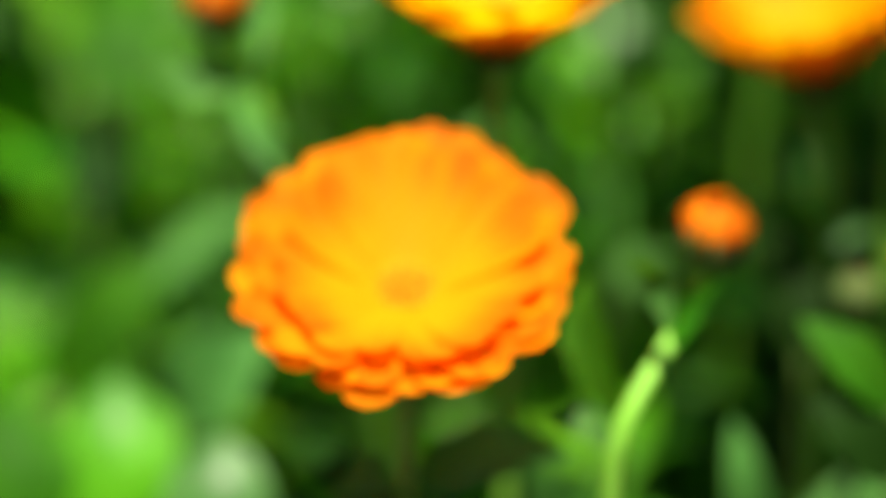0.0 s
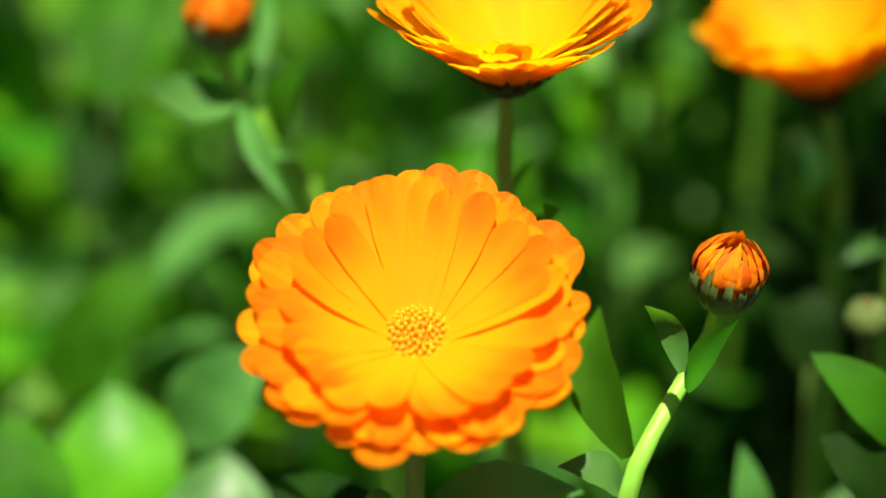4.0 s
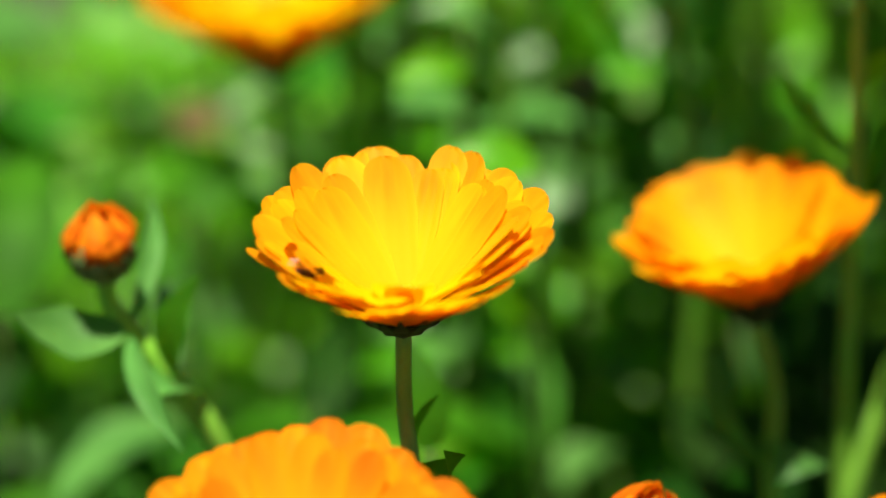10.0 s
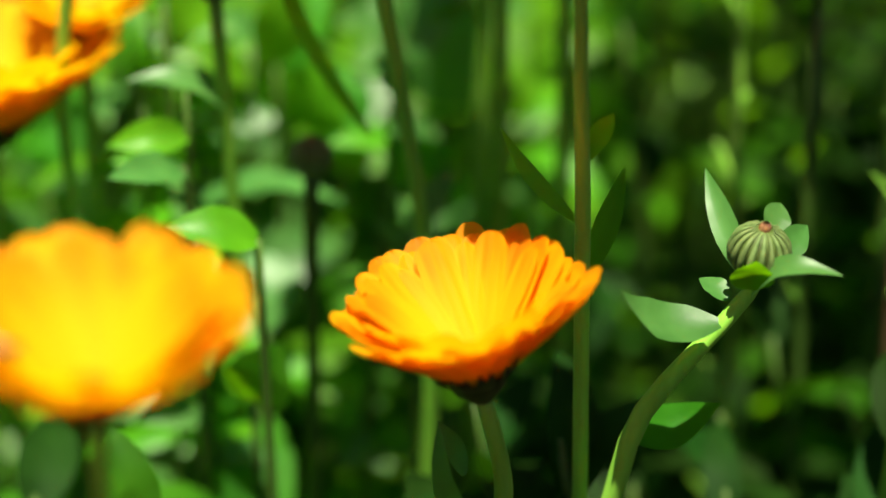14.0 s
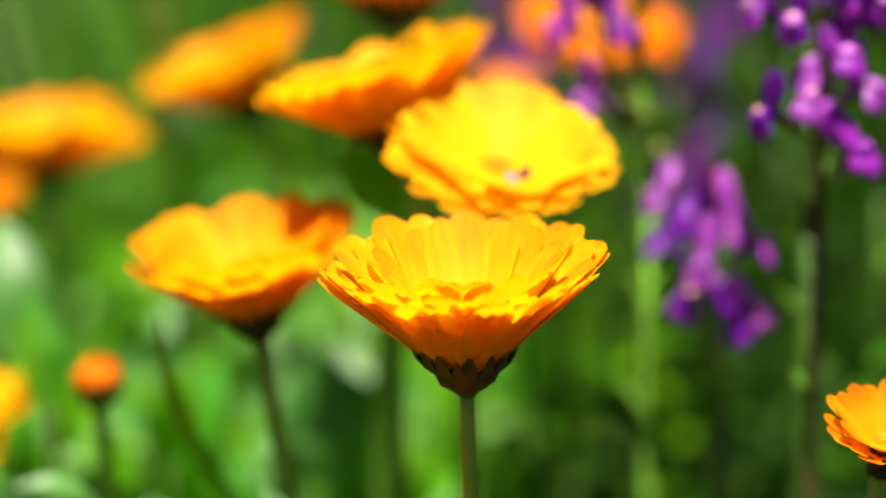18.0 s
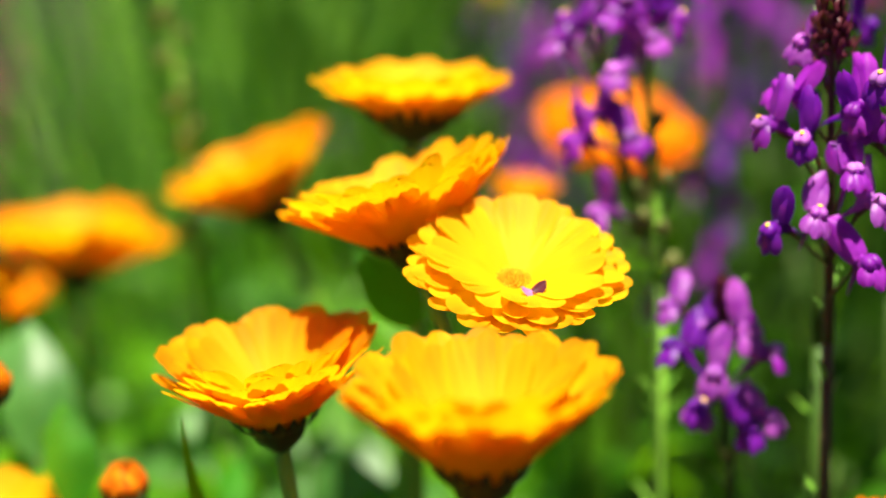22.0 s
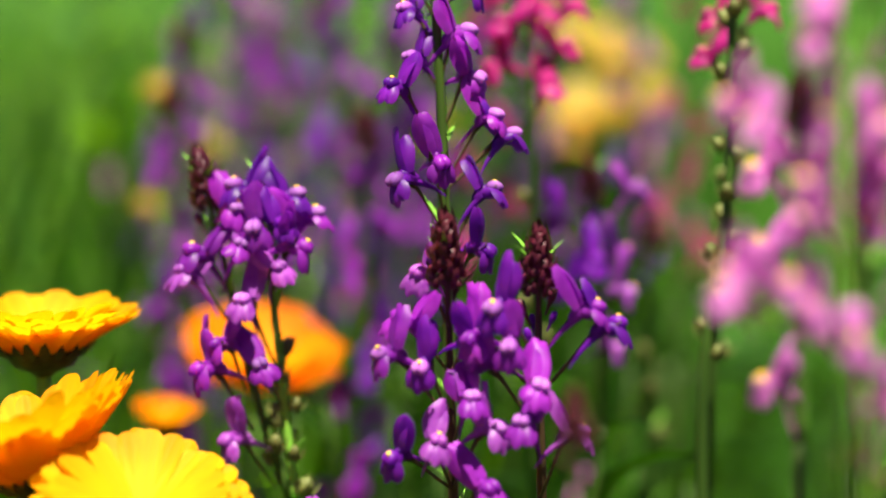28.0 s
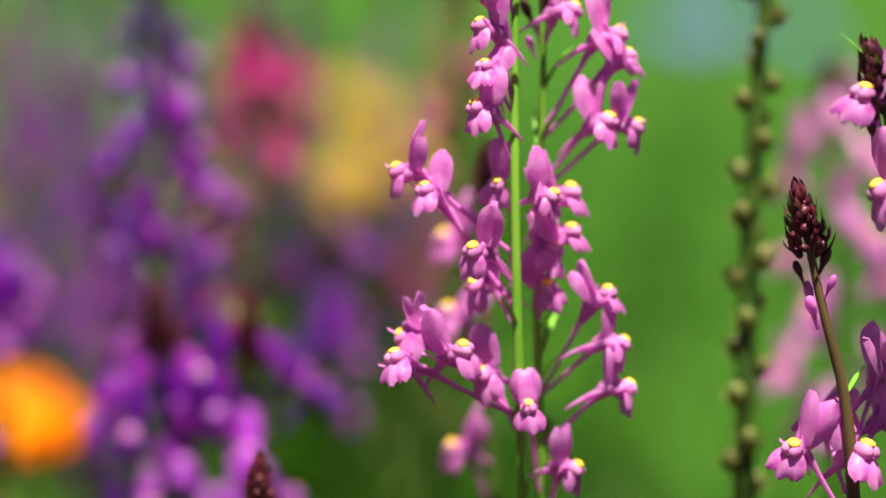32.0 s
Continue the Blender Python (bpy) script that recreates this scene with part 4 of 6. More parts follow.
toadflax([(0.2196, 0.7215, 0.4333), (0.2190, 0.7215, 0.4947), (0.2182, 0.7239, 0.5393), (0.2167, 0.7264, 0.5833), (0.2162, 0.7303, 0.6064)], "violet", 33, "tall violet toadflax with a bare green stem", stem_mat=STEM_DARK_SHADED, stem_r=0.0013,
         flowers=[((0.2064, 0.7200, 0.5614), 190), ((0.2125, 0.7249, 0.5681), 200), ((0.2275, 0.7188, 0.5536), -20), ((0.2315, 0.7169, 0.5479), -10), ((0.2069, 0.7162, 0.5392), 190), ((0.2136, 0.7153, 0.5438), -90), ((0.2260, 0.7159, 0.5342), -10), ((0.2237, 0.7215, 0.5645), -40), ((0.2240, 0.7141, 0.5205), -30), ((0.2206, 0.7240, 0.5746), -40), ((0.2116, 0.7271, 0.5804), 200), ((0.2232, 0.7253, 0.5861), -40), ((0.2129, 0.7290, 0.5934), 190)], leaves=34)
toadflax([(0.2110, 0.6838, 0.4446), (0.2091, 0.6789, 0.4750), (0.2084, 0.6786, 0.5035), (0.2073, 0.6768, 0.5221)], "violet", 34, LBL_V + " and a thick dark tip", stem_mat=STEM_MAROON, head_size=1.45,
         flowers=[((0.1934, 0.6717, 0.5025), 190), ((0.1990, 0.6765, 0.5083), 200), ((0.2002, 0.6696, 0.5001), 230), ((0.2094, 0.6658, 0.4909), -60), ((0.2135, 0.6638, 0.4850), -30), ((0.1940, 0.6675, 0.4786), 190), ((0.2015, 0.6661, 0.4810), -100), ((0.2100, 0.6681, 0.5054), -60), ((0.2119, 0.6618, 0.4702), -60), ((0.2044, 0.6823, 0.5199), 200)], leaves=26)
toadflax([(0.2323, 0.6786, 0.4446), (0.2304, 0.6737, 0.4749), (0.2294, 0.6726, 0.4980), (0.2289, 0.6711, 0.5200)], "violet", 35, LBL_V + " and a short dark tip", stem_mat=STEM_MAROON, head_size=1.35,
         flowers=[((0.2177, 0.6626, 0.5147), 210), ((0.2193, 0.6607, 0.5061), 240), ((0.2147, 0.6661, 0.5001), 200), ((0.2134, 0.6675, 0.5068), 200), ((0.2368, 0.6627, 0.5123), -20), ((0.2415, 0.6609, 0.5083), -10), ((0.2247, 0.6576, 0.4950), -90), ((0.2228, 0.6566, 0.4864), 230), ((0.2325, 0.6589, 0.4832), -30)], leaves=26)
toadflax([(0.1937, 0.7078, 0.3931), (0.1915, 0.7077, 0.4164), (0.1905, 0.7071, 0.4380), (0.1892, 0.7045, 0.4493)], "violet", 36, "short violet toadflax spike with pale rounded lips", head_size=1.1,
         flowers=[((0.1783, 0.6987, 0.4399), 210), ((0.1971, 0.6964, 0.4393), -30), ((0.1828, 0.6953, 0.4263), 230), ((0.1922, 0.6981, 0.4449), -60), ((0.1843, 0.7040, 0.4443), 220), ((0.1777, 0.7058, 0.4492), 190), ((0.1852, 0.6920, 0.4364), -90), ((0.1974, 0.6961, 0.4225), -40), ((0.1832, 0.6984, 0.4253), -100), ((0.1931, 0.6960, 0.4197), -60)], leaves=16)
toadflax([(0.2706, 0.8214, 0.4193), (0.2681, 0.8133, 0.4920), (0.2670, 0.8118, 0.5437), (0.2668, 0.8190, 0.5870)], "magenta", 37, "crimson toadflax spike among taller violet ones",
         flowers=[((0.2607, 0.8125, 0.5699), 200), ((0.2734, 0.8083, 0.5632), -20), ((0.2702, 0.8071, 0.5516), -60), ((0.2578, 0.8114, 0.5591), 200), ((0.2682, 0.8113, 0.5740), -70), ((0.2778, 0.8143, 0.5744), -20), ((0.2600, 0.8196, 0.5803), 200)], leaves=12, pods=5, pod_zone=(.3, .6))
toadflax([(0.2968, 0.8350, 0.4140), (0.2923, 0.8248, 0.4711), (0.2890, 0.8206, 0.5039), (0.2874, 0.8188, 0.5216)], "violet", 38, LBL_V + " in soft shade", flowers=[((0.2982, 0.8157, 0.5191), -20), ((0.2858, 0.8101, 0.4987), -80), ((0.2921, 0.8072, 0.4902), -30), ((0.2784, 0.8246, 0.5121), 200), ((0.2803, 0.8154, 0.4911), 220), ((0.2932, 0.8139, 0.5012), -20), ((0.2904, 0.8098, 0.4724), -30)], leaves=10)
toadflax([(0.3241, 0.8683, 0.4034), (0.3229, 0.8663, 0.4521), (0.3213, 0.8612, 0.4815), (0.3225, 0.8636, 0.4979)], "violet", 39, "toadflax spike with only its dark tip remaining", leaves=10, pods=5, pod_zone=(.2, .6))
toadflax([(0.3085, 0.7722, 0.4296), (0.3099, 0.7700, 0.4808), (0.3151, 0.7704, 0.5220), (0.3165, 0.7743, 0.5787), (0.3160, 0.7786, 0.6042)], "magenta", 40, "faded toadflax stalk with seed pods and few crimson flowers", stem_mat=STEM_DARK_SHADED, stem_r=0.0015,
         flowers=[((0.3124, 0.7745, 0.5739), 200), ((0.3095, 0.7733, 0.5627), 200), ((0.3227, 0.7722, 0.5754), -20)], pods=22, pod_zone=(.25, .95), leaves=10, zone=(.3, .9))
# pink spikes nearest the lens
toadflax([(0.2503, 0.5288, 0.4927), (0.2489, 0.5271, 0.5146), (0.2479, 0.5294, 0.5650), (0.2495, 0.5350, 0.6077), (0.2504, 0.5370, 0.6238)], "pink", 41, LBL_P + " on a smooth green stem", stem_mat=STEM_MID, stem_r=0.00085, size=0.82,
         flowers=[((0.2444, 0.5306, 0.6026), 210), ((0.2433, 0.5297, 0.5942), 200), ((0.2301, 0.5366, 0.5756), 190), ((0.2340, 0.5346, 0.5708), 220), ((0.2464, 0.5352, 0.5731), 240), ((0.2444, 0.5331, 0.5537), 210), ((0.2294, 0.5323, 0.5446), 185), ((0.2268, 0.5303, 0.5396), 190), ((0.2338, 0.5283, 0.5412), -60), ((0.2438, 0.5309, 0.5369), 210), ((0.2426, 0.5290, 0.5878), 220), ((0.2410, 0.5258, 0.5613), 215), ((0.2448, 0.5318, 0.6121), 215)], leaves=10)
toadflax([(0.2581, 0.5366, 0.4900), (0.2566, 0.5372, 0.5130), (0.2566, 0.5414, 0.5576), (0.2576, 0.5411, 0.5943), (0.2576, 0.5439, 0.6139)], "pink", 42, LBL_P + " behind a thicker one", stem_mat=STEM_MID, stem_r=0.0007, size=0.82,
         flowers=[((0.2587, 0.5371, 0.6060), -20), ((0.2665, 0.5339, 0.6011), -10), ((0.2687, 0.5325, 0.5957), -10), ((0.2696, 0.5306, 0.5844), -10), ((0.2646, 0.5321, 0.5844), -40), ((0.2525, 0.5288, 0.5714), -60), ((0.2566, 0.5326, 0.5697), -20), ((0.2551, 0.5347, 0.5591), -90), ((0.2546, 0.5340, 0.5525), -90), ((0.2633, 0.5277, 0.5503), -10), ((0.2653, 0.5260, 0.5428), -10), ((0.2658, 0.5246, 0.5341), -5), ((0.2561, 0.5255, 0.5190), -30), ((0.2489, 0.5241, 0.5307), 230), ((0.2570, 0.5314, 0.5622), -15)], leaves=24, pods=4, pod_zone=(0, .3))
toadflax([(0.2606, 0.5792, 0.4972), (0.2613, 0.5824, 0.5213), (0.2622, 0.5864, 0.5513), (0.2609, 0.5840, 0.5687)], "pink", 43, LBL_P + " half hidden by its neighbours", flowers=[((0.2546, 0.5818, 0.5389), 200), ((0.2547, 0.5778, 0.5115), 200), ((0.2556, 0.5890, 0.5549), 200)], leaves=6)
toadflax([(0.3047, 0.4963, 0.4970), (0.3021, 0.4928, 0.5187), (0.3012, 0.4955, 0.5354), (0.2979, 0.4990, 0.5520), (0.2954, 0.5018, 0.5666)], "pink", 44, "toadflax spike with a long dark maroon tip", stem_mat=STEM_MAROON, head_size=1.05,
         flowers=[((0.2942, 0.4984, 0.5255), 195), ((0.3046, 0.5102, 0.5274), 230), ((0.3022, 0.4958, 0.5245), -60), ((0.3083, 0.4959, 0.5392), -20), ((0.3108, 0.4991, 0.5298), -20)], leaves=16)
toadflax([(0.3072, 0.4824, 0.5164), (0.3088, 0.4878, 0.5574), (0.3078, 0.4918, 0.5831), (0.3057, 0.4939, 0.5933)], "pink", 45, "toadflax spike with a dark tip and pink flowers", head_size=1.1, flowers=[((0.3046, 0.4938, 0.5902), 200), ((0.3085, 0.4904, 0.5749), 200)])
toadflax([(0.3843, 0.6629, 0.4689), (0.3816, 0.6598, 0.5148), (0.3823, 0.6648, 0.5510), (0.3827, 0.6688, 0.5799)], "pink", 46, "pale pink toadflax spike out of focus", auto=16, zone=(.1, .98), spread=0.013)
toadflax([(0.3117, 0.5604, 0.4793), (0.3083, 0.5545, 0.5045), (0.3107, 0.5598, 0.5470), (0.3130, 0.5633, 0.5765), (0.3161, 0.5666, 0.6060), (0.3177, 0.5688, 0.6249)], "pink", 47, "spent green toadflax stalk lined with seed pods", stem_mat=STEM_DARK_SHADED, stem_r=0.0018, pods=26, pod_zone=(.15, .98), head=False, leaves=4)
toadflax([(0.2042, 0.5544, 0.4954), (0.2042, 0.5552, 0.5010), (0.2041, 0.5561, 0.5066), (0.2040, 0.5567, 0.5110)], "pink", 48, "short toadflax shoot with a dark maroon tip", leaves=4, head_size=0.9)
toadflax([(0.0618, 0.8662, 0.3900), (0.0591, 0.8668, 0.4415), (0.0547, 0.8670, 0.4901), (0.0487, 0.8766, 0.5331), (0.0475, 0.8820, 0.5588)], "purple", 49, "spent toadflax stalk lined with seed pods", stem_mat=STEM_MID, stem_r=0.0012, pods=26, pod_zone=(.2, .98), head=False, leaves=6)
toadflax([(0.2957, 0.7381, 0.4324), (0.2954, 0.7363, 0.4810), (0.3011, 0.7368, 0.5200), (0.3034, 0.7404, 0.5735), (0.3046, 0.7428, 0.5886)], "pink", 50, "dry green toadflax stalk with open pods", stem_mat=STEM_DARK_SHADED, stem_r=0.0013, pods=16, pod_zone=(.3, .95), head=False, leaves=8)

# ---- toadflax farther back ----
back = random.Random(5)
far_spikes = [((0.1782, 0.9548, 0.4861), "purple"), ((0.1927, 0.9674, 0.4555), "violet"), ((0.2375, 0.9050, 0.4772), "violet"), ((0.2282, 1.2381, 0.5424), "pink"), ((0.2668, 1.3309, 0.5297), "pink"), ((0.2720, 1.2683, 0.4748), "pink"), ((0.2481, 1.0779, 0.5484), "violet"), ((0.2551, 1.0229, 0.5416), "violet"),
              ((0.1932, 1.0313, 0.5017), "violet"), ((0.2358, 0.9131, 0.4804), "purple"), ((0.2747, 1.1687, 0.5067), "pink"), ((0.3228, 1.0611, 0.5571), "purple"), ((0.3904, 1.0946, 0.5442), "violet"), ((0.3923, 1.0227, 0.5538), "magenta"), ((-0.0309, 1.3971, 0.4218), "magenta"), ((-0.0205, 1.2891, 0.4022), "magenta"),
              ((0.2514, 1.1772, 0.5468), "purple"), ((0.3081, 1.0057, 0.5619), "magenta"), ((0.2932, 1.0580, 0.5341), "violet"), ((0.4305, 1.2296, 0.5345), "pink")]
for i in range(13):
    yaw = radians(back.uniform(7, 16.5))
    d = back.uniform(0.95, 1.9)
    far_spikes.append(((0.06 + d * math.sin(yaw), 0.09 + d * math.cos(yaw), back.uniform(0.40, 0.53) - 0.02 * d), back.choice(("violet", "purple", "pink", "violet", "pink", "magenta"))))
for i in range(9):
    yaw = radians(back.uniform(9, 17))
    d = back.uniform(1.15, 1.6)
    far_spikes.append(((0.06 + d * math.sin(yaw), 0.09 + d * math.cos(yaw), back.uniform(0.48, 0.54)), back.choice(("violet", "violet", "purple", "magenta"))))
for i in range(5):
    yaw = radians(back.uniform(8, 15))
    d = back.uniform(0.85, 1.25)
    far_spikes.append(((0.06 + d * math.sin(yaw), 0.09 + d * math.cos(yaw), back.uniform(0.49, 0.58)), back.choice(("violet", "purple", "purple", "magenta"))))
for i, (p, colour) in enumerate(far_spikes):
    p = Vector(p)
    lean = Vector((back.uniform(-0.03, 0.03), back.uniform(-0.02, 0.03), 0))
    toadflax([p - lean - Vector((0, 0, 0.13)), p - lean * 0.4 - Vector((0, 0, 0.06)), p, p + Vector((0, 0, 0.05))], colour, 100 + i, {"violet": "violet", "purple": "light purple", "pink": "pink", "magenta": "crimson pink"}[colour] + " toadflax spike in the crowd behind", auto=9, zone=(.15, .97), leaves=3, far=True, size=back.uniform(0.85, 1.1))

# ---- yellow and blue flowers far behind ----
for i, (p, d) in enumerate([((0.4408, 1.2851, 0.5097), .06), ((0.4115, 1.2364, 0.4877), .055), ((0.4633, 1.3266, 0.4792), .06), ((0.4479, 1.3881, 0.5127), .05), ((0.4318, 1.3227, 0.4633), .04), ((0.3865, 1.4579, 0.4510), .05), ((0.2222, 1.1757, 0.4857), .02), ((0.1878, 1.1247, 0.4684), .016), ((0.1966, 1.1349, 0.5153), .02)]):
    marigold(p, back.uniform(-8, 8), 25, d * 0.8, 22, 26, 14, 200 + i, (p[0] + 0.01, p[1] + 0.02), "pale yellow daisy-like flower far behind", PETAL_FAR, 2, stem_mat=STEM_DARK_SHADED, stem_r=0.0015)
for i, p in enumerate([(0.8473, 1.8360, 0.5173), (0.9133, 1.9221, 0.5251), (0.9047, 2.0293, 0.5152), (0.9699, 1.9047, 0.5140)]):
    marigold(p, 0, 20, 0.045, 20, 30, 12, 220 + i, (p[0], p[1] + 0.02), "blue flower in the distance behind the bed", BLUE, 2, stem_r=0.0015)
marigold((-0.0526, 0.8177, 0.3040), 0, 8, 0.020, 8, -12, 14, 230, (-0.05, 0.9), "faded brownish-pink flower going to seed", solid_mat("petal_faded", (0.14, 0.08, 0.035), (0.26, 0.16, 0.08), 80, 0.8), 2, disc=0.1, stem_mat=STEM_MID)

# ---- leaves of the bed ----
bed = random.Random(9)


FAR_FOLIAGE = {}


def leafy_plant(x, y, top, n, mats, size, label, apart=True, turn=0.0):
    """A leafy shoot with no flower: a stem and lance-shaped leaves up its height; with no label it joins the far foliage;
    turn: how far its leaves turn their faces to the sun."""
    o = Vector((x, y, 0))
    plant = thing("leafy_shoot", o, label, "plant", "leafy shoots of the bed") if label else None
    lean = Vector((bed.uniform(-0.05, 0.05), bed.uniform(-0.04, 0.04), 0))
    pts = [Vector((0, 0, 0)), lean * 0.3 + Vector((0, 0, top * 0.4)), lean * 0.7 + Vector((0, 0, top * 0.75)), lean + Vector((0, 0, top))]
    # the stalk's dark green includes the shade under the leaves
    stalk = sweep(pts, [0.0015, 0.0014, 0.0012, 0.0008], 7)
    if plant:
        part("stem", mesh_from("stem", *stalk), STEM_DARK_SHADED, plant)
    else:
        FAR_FOLIAGE.setdefault(STEM_DARK_SHADED, []).append(moved(stalk, Matrix.Translation(o)))
    bunch = {}
    for i in range(n):
        s = 0.2 + 0.8 * (i + bed.random()) / n
        a = i * 2.4 + bed.uniform(-0.5, 0.5)
        b = spine(pts, s)
        ln = size * bed.uniform(0.7, 1.25) * (1.25 - 0.6 * s)
        rise = bed.uniform(-0.1, 0.8) - 0.25 * turn
        tip = b + Vector((math.cos(a) * ln, math.sin(a) * ln, ln * rise))
        vf = leaf_mesh(b, tip, ln * bed.uniform(0.30, 0.48), bed.uniform(0.02, 0.22), bed.uniform(0.1, 0.4), (bed.uniform(-0.3, 0.3) + 0.3 * turn, bed.uniform(-0.3, 0.3) - turn, 1), 1.9, bed.uniform(0, 0.25))
        mat = bed.choice(mats)
        if not plant:
            FAR_FOLIAGE.setdefault(mat, []).append(moved(vf, Matrix.Translation(o)))
        elif apart:
            part("leaf", mesh_from("leaf", *vf), mat, plant)
        else:
            bunch.setdefault(mat, []).append(vf)
    for mat, vfs in bunch.items():
        tagged(part("foliage", mesh_from("foliage", *join(vfs)), mat, plant), kind="stuff")
    return plant


